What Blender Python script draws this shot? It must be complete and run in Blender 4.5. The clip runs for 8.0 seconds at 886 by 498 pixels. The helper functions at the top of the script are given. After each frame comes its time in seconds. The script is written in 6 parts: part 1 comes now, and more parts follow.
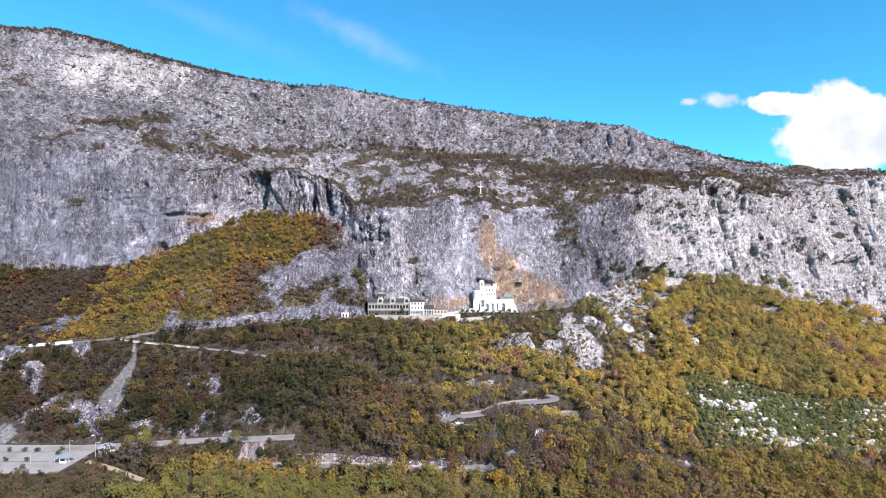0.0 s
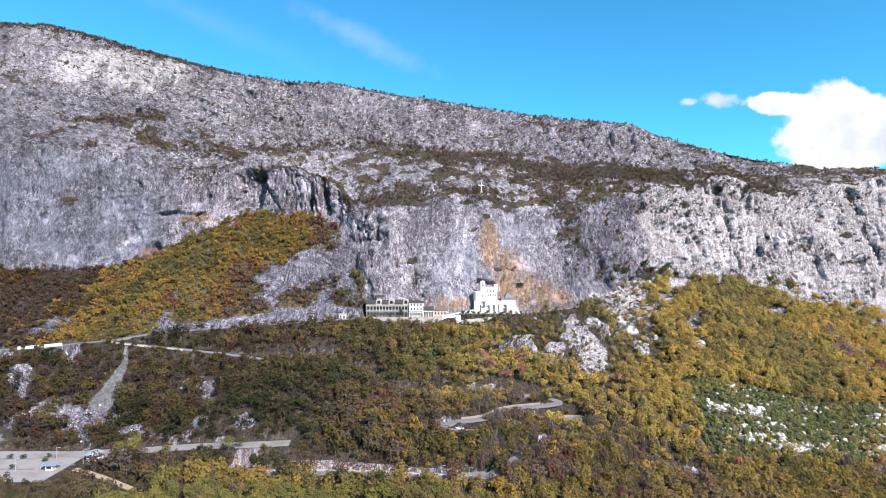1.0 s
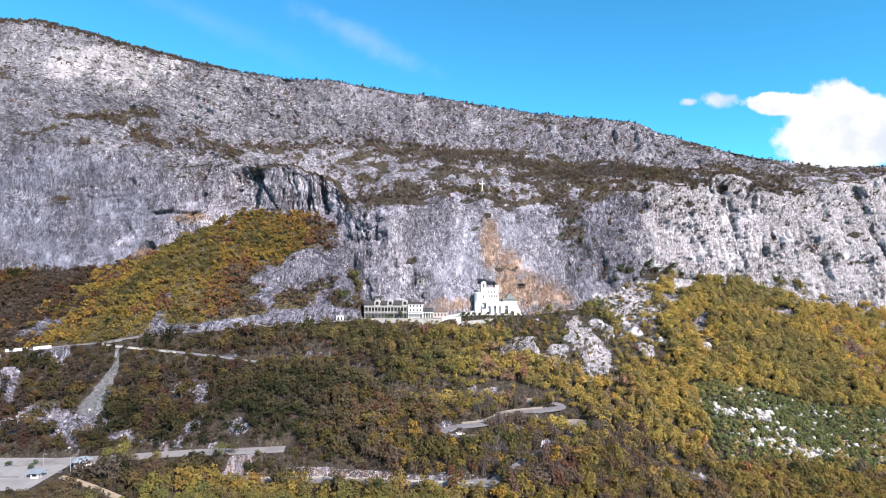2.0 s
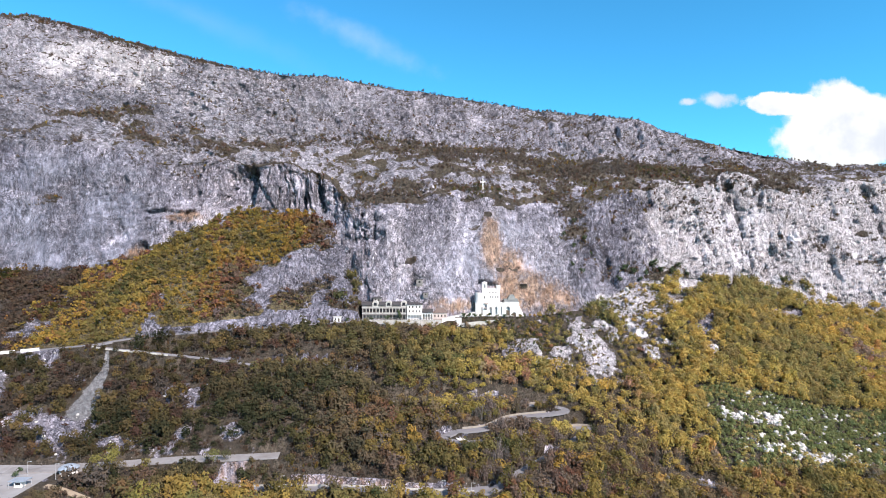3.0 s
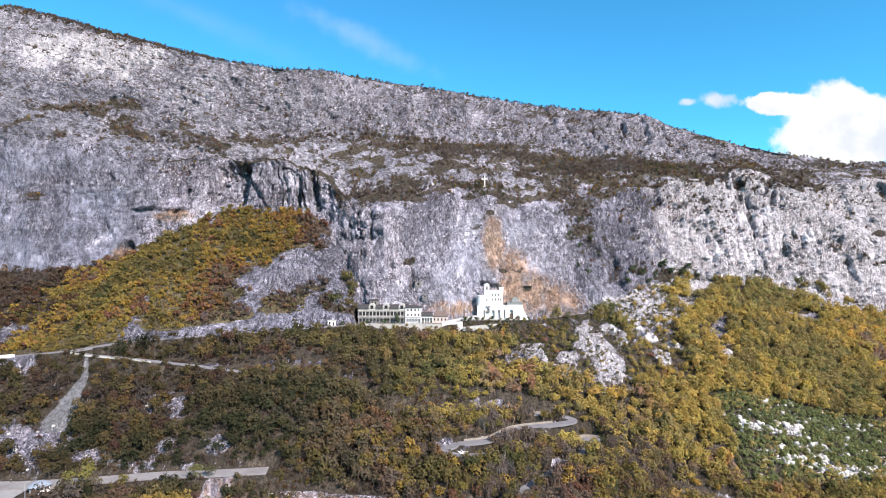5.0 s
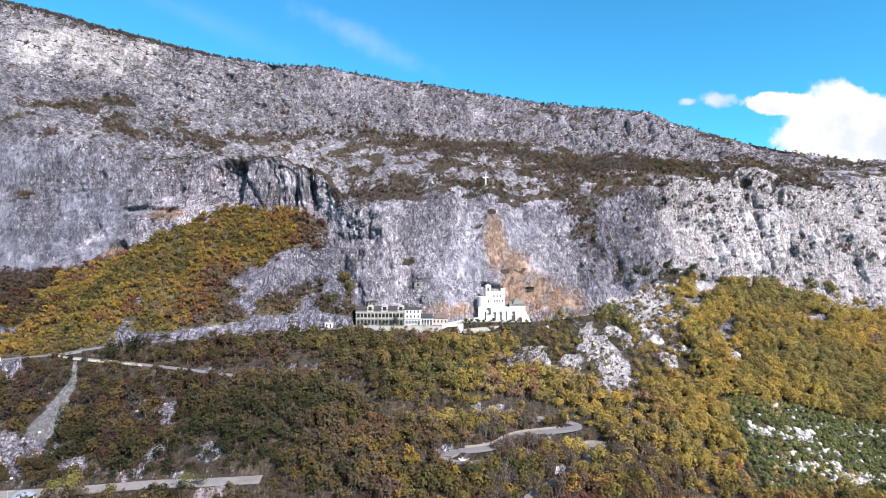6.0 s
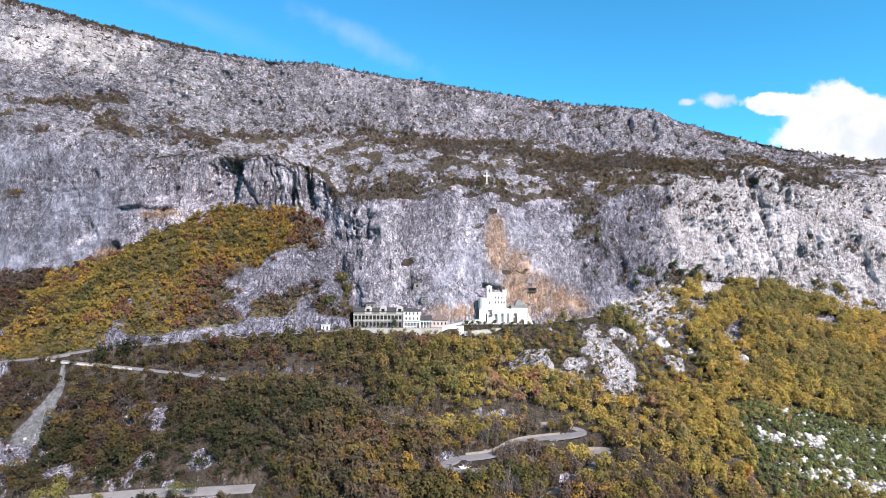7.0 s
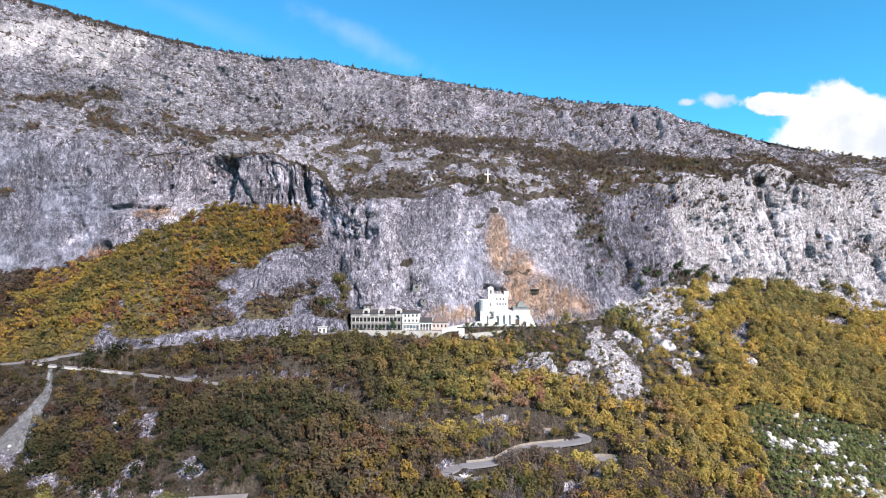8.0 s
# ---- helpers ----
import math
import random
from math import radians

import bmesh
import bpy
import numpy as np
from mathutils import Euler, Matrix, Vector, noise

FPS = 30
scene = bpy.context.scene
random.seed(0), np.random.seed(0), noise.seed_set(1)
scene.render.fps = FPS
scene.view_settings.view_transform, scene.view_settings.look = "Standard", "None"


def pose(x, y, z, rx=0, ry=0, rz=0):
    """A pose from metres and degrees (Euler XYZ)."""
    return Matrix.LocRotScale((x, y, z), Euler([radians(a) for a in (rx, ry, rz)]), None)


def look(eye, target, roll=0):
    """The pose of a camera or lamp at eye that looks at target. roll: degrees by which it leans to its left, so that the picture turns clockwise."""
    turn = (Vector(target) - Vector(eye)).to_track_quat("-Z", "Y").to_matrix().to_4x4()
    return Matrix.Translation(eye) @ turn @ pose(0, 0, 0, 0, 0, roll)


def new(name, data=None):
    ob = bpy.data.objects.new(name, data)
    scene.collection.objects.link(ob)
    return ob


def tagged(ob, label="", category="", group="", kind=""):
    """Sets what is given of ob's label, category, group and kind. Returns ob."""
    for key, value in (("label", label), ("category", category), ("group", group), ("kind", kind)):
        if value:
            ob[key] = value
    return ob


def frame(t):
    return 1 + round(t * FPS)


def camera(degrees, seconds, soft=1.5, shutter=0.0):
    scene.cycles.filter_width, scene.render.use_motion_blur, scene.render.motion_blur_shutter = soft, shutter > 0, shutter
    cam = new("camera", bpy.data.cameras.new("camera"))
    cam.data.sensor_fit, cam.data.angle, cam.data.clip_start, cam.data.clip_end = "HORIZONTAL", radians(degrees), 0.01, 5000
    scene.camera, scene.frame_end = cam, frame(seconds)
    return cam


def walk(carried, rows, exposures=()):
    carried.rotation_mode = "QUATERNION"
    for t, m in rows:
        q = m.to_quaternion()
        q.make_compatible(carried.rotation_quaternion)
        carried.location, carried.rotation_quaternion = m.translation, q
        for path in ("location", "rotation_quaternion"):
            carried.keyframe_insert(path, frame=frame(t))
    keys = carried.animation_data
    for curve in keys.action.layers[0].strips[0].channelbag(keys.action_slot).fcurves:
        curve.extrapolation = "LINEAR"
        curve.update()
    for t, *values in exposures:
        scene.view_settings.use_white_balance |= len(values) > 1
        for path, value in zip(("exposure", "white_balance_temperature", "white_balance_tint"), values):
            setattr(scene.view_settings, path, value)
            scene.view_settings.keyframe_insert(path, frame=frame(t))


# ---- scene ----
# The drone flies level towards the cliff: seconds, x, y, z from the first eye, yaw, pitch, roll.
EYE = 160.0
cam = camera(75.0, 8.0, 1.0)
ROWS = [
    (0.0, 0.00, 0.00, 0.00, 0.00, 0.00, 0.00),
    (0.5, -0.01, 4.51, -0.02, -0.01, -0.01, -0.01),
    (1.0, -0.13, 9.43, -0.04, -0.02, -0.00, -0.01),
    (1.5, -0.24, 13.94, -0.09, -0.03, 0.01, -0.02),
    (3.0, -0.51, 28.45, -0.43, -0.09, -0.01, 0.00),
    (3.5, -0.62, 32.97, -0.44, -0.09, -0.01, 0.00),
    (4.0, -0.73, 37.85, -0.45, -0.12, -0.01, -0.01),
    (4.5, -0.81, 42.31, -0.49, -0.14, 0.01, -0.00),
    (6.0, -0.99, 56.50, -0.30, -0.15, -0.02, 0.00),
    (6.5, -1.08, 60.91, -0.38, -0.17, -0.01, -0.01),
    (7.0, -1.14, 65.73, -0.39, -0.18, 0.01, -0.02),
    (7.5, -1.21, 70.15, -0.36, -0.19, 0.01, -0.02),
    (8.0, -1.20, 74.95, -0.29, -0.19, 0.01, -0.02),
]
walk(cam, [(t, pose(x, y, EYE + z, 90 + pitch, roll, yaw)) for t, x, y, z, yaw, pitch, roll in ROWS])

# ---- world and light ----
SKY_TINT = (0.38, 1.24, 1.45)       # the deep azure of a polarised autumn sky
SUN_TURN, SUN_UP = 41.0, 38.0      # degrees: to the right of straight behind the drone, above the horizon
sun_way = Vector((math.sin(radians(SUN_TURN)) * math.cos(radians(SUN_UP)), -math.cos(radians(SUN_TURN)) * math.cos(radians(SUN_UP)), math.sin(radians(SUN_UP))))
sun = new("sun", bpy.data.lights.new("sun", "SUN"))
sun.data.energy, sun.data.angle, sun.data.color = 5.0, radians(0.6), (1.0, 0.90, 0.85)
sun.matrix_world = look(sun_way * 900, (0, 0, 0))
scene.view_settings.exposure = 0.95


class Tree:
    """Short hand for wiring shader nodes."""

    def __init__(self, tree):
        self.tree = tree
        tree.nodes.clear()

    def add(self, kind, *links, **values):
        node = self.tree.nodes.new(kind)
        for key, value in values.items():
            node.inputs[key].default_value = value
        for name, source in links:
            self.tree.links.new(source, node.inputs[name])
        return node

    def value(self, op, a, b=None, clamp=False):
        node = self.tree.nodes.new("ShaderNodeMath")
        node.operation, node.use_clamp = op, clamp
        for k, v in enumerate((a, b)):
            if v is None:
                continue
            if isinstance(v, (int, float)):
                node.inputs[k].default_value = v
            else:
                self.tree.links.new(v, node.inputs[k])
        return node.outputs[0]

    def mix(self, fac, a, b, blend="MIX"):
        node = self.tree.nodes.new("ShaderNodeMix")
        node.data_type, node.blend_type = "RGBA", blend
        for k, v in ((0, fac), (6, a), (7, b)):
            if isinstance(v, (int, float)):
                node.inputs[k].default_value = v
            elif isinstance(v, tuple):
                node.inputs[k].default_value = (*v, 1)
            else:
                self.tree.links.new(v, node.inputs[k])
        return node.outputs[2]

    def noise(self, vector, scale, detail=4.0, rough=0.55, distort=0.0):
        node = self.add("ShaderNodeTexNoise", ("Vector", vector), Scale=scale, Detail=detail, Roughness=rough, Distortion=distort)
        return node.outputs["Fac"]

    def attribute(self, name):
        node = self.tree.nodes.new("ShaderNodeAttribute")
        node.attribute_name = name
        return node

    def cracks(self, vector, scale):
        node = self.add("ShaderNodeTexVoronoi", ("Vector", vector), Scale=scale)
        node.feature = "DISTANCE_TO_EDGE"
        self.tree.links.new(vector, node.inputs["Vector"])
        return node.outputs["Distance"]

    def stretch(self, vector, x, y, z):
        node = self.add("ShaderNodeVectorMath", ("Vector", vector))
        node.operation = "MULTIPLY"
        node.inputs[1].default_value = (x, y, z)
        return node.outputs[0]

    def ramp(self, fac, low, high):
        """0 below low, 1 above high."""
        node = self.add("ShaderNodeMapRange", ("Value", fac))
        node.interpolation_type = "SMOOTHSTEP"
        node.inputs["From Min"].default_value, node.inputs["From Max"].default_value = low, high
        return node.outputs["Result"]


world = bpy.data.worlds.new("sky")
scene.world = world
world.use_nodes = True
W = Tree(world.node_tree)
sky = W.add("ShaderNodeTexSky")
sky.sky_type, sky.sun_disc, sky.sun_elevation, sky.sun_rotation = "NISHITA", False, radians(SUN_UP), radians(180 - SUN_TURN)
sky.altitude, sky.air_density, sky.dust_density, sky.ozone_density = 900.0, 1.0, 0.2, 3.0
blue = W.mix(1.0, sky.outputs[0], SKY_TINT, "MULTIPLY")
way = W.add("ShaderNodeTexCoord").outputs["Generated"]
split = W.add("ShaderNodeSeparateXYZ", ("Vector", way))
ahead = W.value("MAXIMUM", split.outputs["Y"], 0.05)
side, rise = W.value("DIVIDE", split.outputs["X"], ahead), W.value("DIVIDE", split.outputs["Z"], ahead)
flat = W.add("ShaderNodeCombineXYZ", ("X", side), ("Y", rise)).outputs[0]


def cloud(side0, rise0, wide, high, lumps, amount, lean=0.0):
    """A fair-weather cloud in that direction: 0 to 1."""
    dx, dy = W.value("SUBTRACT", side, side0), W.value("SUBTRACT", rise, rise0)
    dy = W.value("ADD", dy, W.value("MULTIPLY", dx, lean))
    dx, dy = W.value("DIVIDE", dx, wide), W.value("DIVIDE", dy, high)
    r = W.value("SQRT", W.value("ADD", W.value("MULTIPLY", dx, dx), W.value("MULTIPLY", dy, dy)))
    ragged = W.value("MULTIPLY", W.value("SUBTRACT", W.noise(flat, lumps, 7.0, 0.6), 0.5), amount)
    return W.value("SUBTRACT", W.value("SUBTRACT", 1.0, r), ragged)


big = W.value("MAXIMUM", cloud(0.70, 0.205, 0.135, 0.085, 11.0, 1.0), cloud(0.66, 0.165, 0.05, 0.045, 20.0, 1.2))
big = W.value("MAXIMUM", big, cloud(0.60, 0.252, 0.08, 0.022, 22.0, 1.2))
puff = W.value("MAXIMUM", cloud(0.475, 0.258, 0.045, 0.016, 26.0, 1.6), cloud(0.425, 0.255, 0.018, 0.008, 40.0, 1.6))
white = W.value("MAXIMUM", W.ramp(big, 0.0, 0.22), W.value("MULTIPLY", W.ramp(puff, 0.0, 0.7), 0.85))
wisp = W.value("MULTIPLY", W.ramp(cloud(-0.14, 0.365, 0.12, 0.026, 14.0, 2.2, 0.45), -0.3, 1.4), 0.2)
wisp2 = W.value("MULTIPLY", W.ramp(cloud(-0.42, 0.40, 0.22, 0.03, 9.0, 2.2, 0.42), -0.2, 1.4), 0.09)
white = W.value("MAXIMUM", white, W.value("MAXIMUM", wisp, wisp2))
# broken fair-weather cloud added out of view, beside and behind the drone, to whiten the fill light
spread = W.ramp(W.noise(W.stretch(way, 1.0, 1.0, 1.8), 2.3, 6.0, 0.55), 0.42, 0.58)
white = W.value("MAXIMUM", white, W.value("MULTIPLY", spread, W.value("MULTIPLY", W.ramp(split.outputs["Y"], 0.5, 0.25), 0.45)))
lit = W.mix(W.ramp(W.noise(flat, 9.0, 5.0), 0.35, 0.6), (4.9, 5.2, 5.8), (6.6, 6.6, 6.5))
W.add("ShaderNodeOutputWorld", ("Surface", W.add("ShaderNodeBackground", ("Color", W.mix(white, blue, lit)), Strength=0.088).outputs[0]))


# ---- materials ----
def material(name):
    m = bpy.data.materials.new(name)
    m.use_nodes = True
    return m, Tree(m.node_tree)


def finish(n, color, rough=0.9, bump=None, strength=0.5, distance=0.3, spec=0.3, metallic=0.0):
    """The principled surface; color and rough may be sockets or values, bump a height socket."""
    node = n.add("ShaderNodeBsdfPrincipled", Metallic=metallic)
    node.inputs["Specular IOR Level"].default_value = spec
    for key, v in (("Base Color", color), ("Roughness", rough)):
        if isinstance(v, tuple):
            node.inputs[key].default_value = (*v, 1)
        elif isinstance(v, (int, float)):
            node.inputs[key].default_value = v
        else:
            n.tree.links.new(v, node.inputs[key])
    if bump is not None:
        b = n.add("ShaderNodeBump", ("Height", bump), Strength=strength, Distance=distance)
        n.tree.links.new(b.outputs[0], node.inputs["Normal"])
    n.add("ShaderNodeOutputMaterial", ("Surface", node.outputs[0]))


def plain(name, color, rough=0.85, vary=0.12, scale=1.5, bump=0.1, metallic=0.0, dark=(0.6, 0.55, 0.5)):
    """Painted or cut surfaces: grain at two scales and streaks of dirt."""
    m, n = material(name)
    p = n.add("ShaderNodeTexCoord").outputs["Object"]
    a, b = n.noise(p, scale, 6.0), n.noise(n.stretch(p, 1.0, 1.0, 0.15), scale * 0.4, 4.0)
    c = n.mix(n.value("MULTIPLY", n.ramp(a, 0.35, 0.75), vary), color, tuple(u * 0.55 for u in color))
    c = n.mix(n.value("MULTIPLY", n.ramp(b, 0.5, 0.75), vary * 1.5), c, tuple(u * v for u, v in zip(color, dark)))
    finish(n, c, rough, a, bump, 0.05, metallic=metallic)
    return m


def rock_material():
    m, n = material("limestone_and_soil")
    p = n.add("ShaderNodeTexCoord").outputs["Object"]
    soil = n.attribute("soil").outputs["Fac"]
    stain = n.attribute("stain").outputs["Fac"]
    gravel = n.attribute("gravel").outputs["Fac"]
    hung = n.stretch(p, 1.0, 1.0, 0.26)             # the rock's grain runs down the face
    patch = n.noise(p, 0.018, 5.0, 0.6)
    panel = n.noise(hung, 0.055, 4.0, 0.6, 0.5)
    rugged = n.ramp(n.noise(p, 0.03, 4.0, 0.6), 0.36, 0.62)
    flute = n.noise(n.stretch(p, 0.42, 0.42, 0.05), 1.0, 6.0, 0.62, 0.6)
    flute2 = n.noise(n.stretch(p, 0.12, 0.12, 0.02), 1.0, 5.0, 0.6, 0.4)
    grain = n.noise(p, 0.55, 9.0, 0.68)
    fleck = n.noise(hung, 0.75, 8.0, 0.7, 0.4)
    spots = n.noise(p, 0.16, 6.0, 0.65)

    def vein(x, y, z, width, detail=6.0, distort=1.2):
        """Thin dark lines where a stretched noise crosses its middle: joints and water channels."""
        v = n.noise(n.stretch(p, x, y, z), 1.0, detail, 0.6, distort)
        return n.ramp(n.value("ABSOLUTE", n.value("SUBTRACT", v, 0.5)), width, 0.0)

    # weathered blocks of the open slopes: each its own grey, dark gaps and tufts between them
    karst, slick = n.attribute("karst").outputs["Fac"], n.attribute("slick").outputs["Fac"]
    bent = n.add("ShaderNodeVectorMath", (0, n.stretch(p, 1.0, 1.0, 1.15)), (1, n.stretch(n.add("ShaderNodeTexNoise", ("Vector", p), Scale=0.22, Detail=4.0).outputs["Color"], 4.5, 4.5, 4.5)))
    bent = bent.outputs[0]
    cell = n.add("ShaderNodeTexVoronoi", ("Vector", bent), Scale=0.42)
    crumb = n.add("ShaderNodeTexVoronoi", ("Vector", bent), Scale=1.05)
    tone = n.add("ShaderNodeSeparateXYZ", ("Vector", cell.outputs["Color"])).outputs["X"]
    tone2 = n.add("ShaderNodeSeparateXYZ", ("Vector", crumb.outputs["Color"])).outputs["X"]
    tone = n.value("ADD", n.value("MULTIPLY", tone, 0.45), n.value("MULTIPLY", tone2, 0.55))
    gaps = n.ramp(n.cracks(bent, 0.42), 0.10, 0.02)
    tufts = n.ramp(n.value("ADD", n.noise(n.stretch(p, 1.0, 1.0, 1.7), 0.30, 7.0, 0.72), n.value("MULTIPLY", n.value("SUBTRACT", spots, 0.5), 0.5)), 0.50, 0.57)
    tufts = n.value("MULTIPLY", tufts, n.attribute("tuft").outputs["Fac"])
    joints, channels, bedding = vein(0.13, 0.13, 0.06, 0.02), vein(0.30, 0.30, 0.03, 0.028), vein(0.03, 0.03, 0.2, 0.016)
    chips = vein(0.6, 0.6, 0.24, 0.035, 4.0)
    c = n.mix(n.ramp(patch, 0.3, 0.7), (0.235, 0.23, 0.272), (0.345, 0.335, 0.38))
    c = n.mix(n.value("MULTIPLY", n.ramp(panel, 0.5, 0.66), 0.55), c, (0.165, 0.153, 0.175))
    c = n.mix(n.value("MULTIPLY", n.ramp(panel, 0.48, 0.34), 0.6), c, (0.510, 0.480, 0.510))
    c = n.mix(n.value("MULTIPLY", n.ramp(flute, 0.52, 0.68), 0.5), c, (0.13, 0.12, 0.137))
    c = n.mix(n.value("MULTIPLY", n.ramp(flute2, 0.54, 0.68), 0.7), c, (0.105, 0.098, 0.113))
    c = n.mix(n.value("MULTIPLY", n.ramp(fleck, 0.46, 0.40), n.value("ADD", 0.35, n.value("MULTIPLY", rugged, 0.45))), c, (0.600, 0.570, 0.600))
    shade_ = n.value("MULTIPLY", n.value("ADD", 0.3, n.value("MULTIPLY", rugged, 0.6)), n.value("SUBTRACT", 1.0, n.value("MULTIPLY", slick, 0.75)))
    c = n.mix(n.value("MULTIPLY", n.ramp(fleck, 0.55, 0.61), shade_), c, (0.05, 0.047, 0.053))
    c = n.mix(n.value("MULTIPLY", slick, 0.5), c, n.mix(n.ramp(panel, 0.35, 0.65), (0.30, 0.325, 0.38), (0.20, 0.215, 0.255)))
    open_rock = n.mix(n.ramp(tone, 0.2, 0.8), (0.17, 0.167, 0.192), (0.47, 0.46, 0.495))
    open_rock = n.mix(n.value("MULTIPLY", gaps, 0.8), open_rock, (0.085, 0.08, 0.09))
    open_rock = n.mix(n.value("MULTIPLY", n.ramp(panel, 0.52, 0.66), 0.4), open_rock, (0.15, 0.145, 0.165))
    open_rock = n.mix(n.value("MULTIPLY", n.ramp(patch, 0.42, 0.62), 0.35), open_rock, (0.50, 0.49, 0.52))
    open_rock = n.mix(n.value("MULTIPLY", tufts, 0.85), open_rock, (0.085, 0.075, 0.065))
    c = n.mix(karst, c, open_rock)
    wall_blocks = n.stretch(bent, 1.0, 1.0, 0.4)
    mid, big = (n.add("ShaderNodeTexVoronoi", ("Vector", wall_blocks), Scale=q) for q in (0.75, 0.27))
    wtone = n.add("ShaderNodeSeparateXYZ", ("Vector", mid.outputs["Color"])).outputs["X"]
    c = n.mix(n.value("MULTIPLY", n.ramp(wtone, 0.35, 0.0), 0.55), c, n.mix(1.0, c, (0.5, 0.5, 0.52), "MULTIPLY"))
    c = n.mix(n.value("MULTIPLY", n.ramp(wtone, 0.65, 1.0), 0.4), c, n.mix(1.0, c, (1.4, 1.4, 1.4), "MULTIPLY"))
    big_tone = n.add("ShaderNodeSeparateXYZ", ("Vector", big.outputs["Color"])).outputs["X"]
    plain_wall = n.value("SUBTRACT", 1.0, n.value("MULTIPLY", n.value("MAXIMUM", karst, slick), 0.6))
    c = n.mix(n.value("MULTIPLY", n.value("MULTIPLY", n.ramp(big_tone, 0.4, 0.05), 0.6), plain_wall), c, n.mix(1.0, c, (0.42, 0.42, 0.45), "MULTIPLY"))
    c = n.mix(n.value("MULTIPLY", n.value("MULTIPLY", n.ramp(big_tone, 0.6, 0.95), 0.5), plain_wall), c, n.mix(1.0, c, (1.5, 1.5, 1.5), "MULTIPLY"))
    # cloud shade painted over the rock by darkening its colour
    painted_shade = n.ramp(n.value("ADD", n.attribute("painted_shade").outputs["Fac"], n.value("MULTIPLY", n.value("SUBTRACT", spots, 0.5), 0.8)), 0.15, 0.75)
    c = n.mix(n.value("MULTIPLY", painted_shade, 0.8), c, n.mix(1.0, c, (0.56, 0.58, 0.62), "MULTIPLY"))
    c = n.mix(1.0, c, (1.36, 1.31, 1.345), "MULTIPLY")
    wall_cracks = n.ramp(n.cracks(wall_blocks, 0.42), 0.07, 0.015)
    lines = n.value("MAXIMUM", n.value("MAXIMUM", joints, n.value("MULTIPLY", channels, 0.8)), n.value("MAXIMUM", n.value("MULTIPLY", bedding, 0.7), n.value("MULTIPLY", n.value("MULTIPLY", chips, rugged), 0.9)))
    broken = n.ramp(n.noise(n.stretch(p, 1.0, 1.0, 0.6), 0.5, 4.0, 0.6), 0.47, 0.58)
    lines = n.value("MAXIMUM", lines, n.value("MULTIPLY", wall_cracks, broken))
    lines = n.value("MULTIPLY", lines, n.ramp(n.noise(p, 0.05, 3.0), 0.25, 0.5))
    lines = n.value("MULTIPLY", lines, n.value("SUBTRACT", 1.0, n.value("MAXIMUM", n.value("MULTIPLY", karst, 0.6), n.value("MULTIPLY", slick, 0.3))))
    # pale rock; on the right wall and summit also sunlight put into the colour
    pale_and_sunlit = n.attribute("pale_and_sunlit").outputs["Fac"]
    c = n.mix(n.value("MULTIPLY", n.ramp(n.value("ADD", pale_and_sunlit, n.value("MULTIPLY", n.value("SUBTRACT", flute, 0.5), 0.9)), 0.3, 0.7), 0.85), c, (0.70, 0.65, 0.68))
    # rust-coloured water stains below the overhang
    ochre = n.mix(n.ramp(flute, 0.35, 0.65), (0.54, 0.35, 0.21), (0.34, 0.19, 0.105))
    ochre = n.mix(n.value("MULTIPLY", n.ramp(wtone, 0.45, 0.1), 0.7), ochre, (0.21, 0.13, 0.085))
    ochre = n.mix(n.value("MULTIPLY", n.ramp(n.noise(p, 0.12, 5.0, 0.65), 0.52, 0.66), 0.75), ochre, (0.30, 0.28, 0.30))
    c = n.mix(n.value("MULTIPLY", n.ramp(n.value("ADD", stain, n.value("MULTIPLY", n.value("SUBTRACT", flute, 0.5), 1.1)), 0.25, 0.75), 0.8), c, ochre)
    # black streaks of seeping water, and shade painted into the carved cracks
    wet_and_shade = n.ramp(n.value("ADD", n.attribute("seep_and_shade").outputs["Fac"], n.value("MULTIPLY", n.value("SUBTRACT", n.noise(n.stretch(p, 0.30, 0.30, 0.025), 1.0, 4.0, 0.55, 0.3), 0.5), 2.6)), 0.62, 0.85)
    c = n.mix(n.value("MULTIPLY", wet_and_shade, 0.8), c, (0.07, 0.066, 0.075))
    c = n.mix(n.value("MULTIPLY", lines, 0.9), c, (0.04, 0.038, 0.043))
    # thin soil, dry grass and litter on the gentler ground
    earth = n.mix(n.ramp(spots, 0.35, 0.65), (0.066, 0.053, 0.044), (0.112, 0.09, 0.073))
    earth = n.mix(n.ramp(grain, 0.45, 0.7), earth, (0.06, 0.05, 0.035))
    turf = n.mix(n.ramp(spots, 0.35, 0.65), (0.14, 0.115, 0.06), (0.21, 0.165, 0.085))
    earth = n.mix(n.value("MULTIPLY", n.attribute("grass").outputs["Fac"], n.ramp(grain, 0.62, 0.45)), earth, turf)
    edge = n.value("ADD", soil, n.value("MULTIPLY", n.value("SUBTRACT", grain, 0.5), 0.9))
    edge = n.value("ADD", edge, n.value("MULTIPLY", n.value("SUBTRACT", spots, 0.5), 0.7))
    c = n.mix(n.value("MULTIPLY", n.ramp(edge, 0.42, 0.58), n.ramp(soil, 0.03, 0.15)), c, earth)
    stones = n.mix(n.ramp(grain, 0.4, 0.65), (0.29, 0.285, 0.30), (0.19, 0.185, 0.195))
    c = n.mix(n.ramp(n.value("ADD", gravel, n.value("MULTIPLY", n.value("SUBTRACT", spots, 0.5), 0.8)), 0.42, 0.58), c, stones)
    height = n.value("SUBTRACT", n.value("ADD", flute, fleck), n.value("MULTIPLY", lines, 0.9))
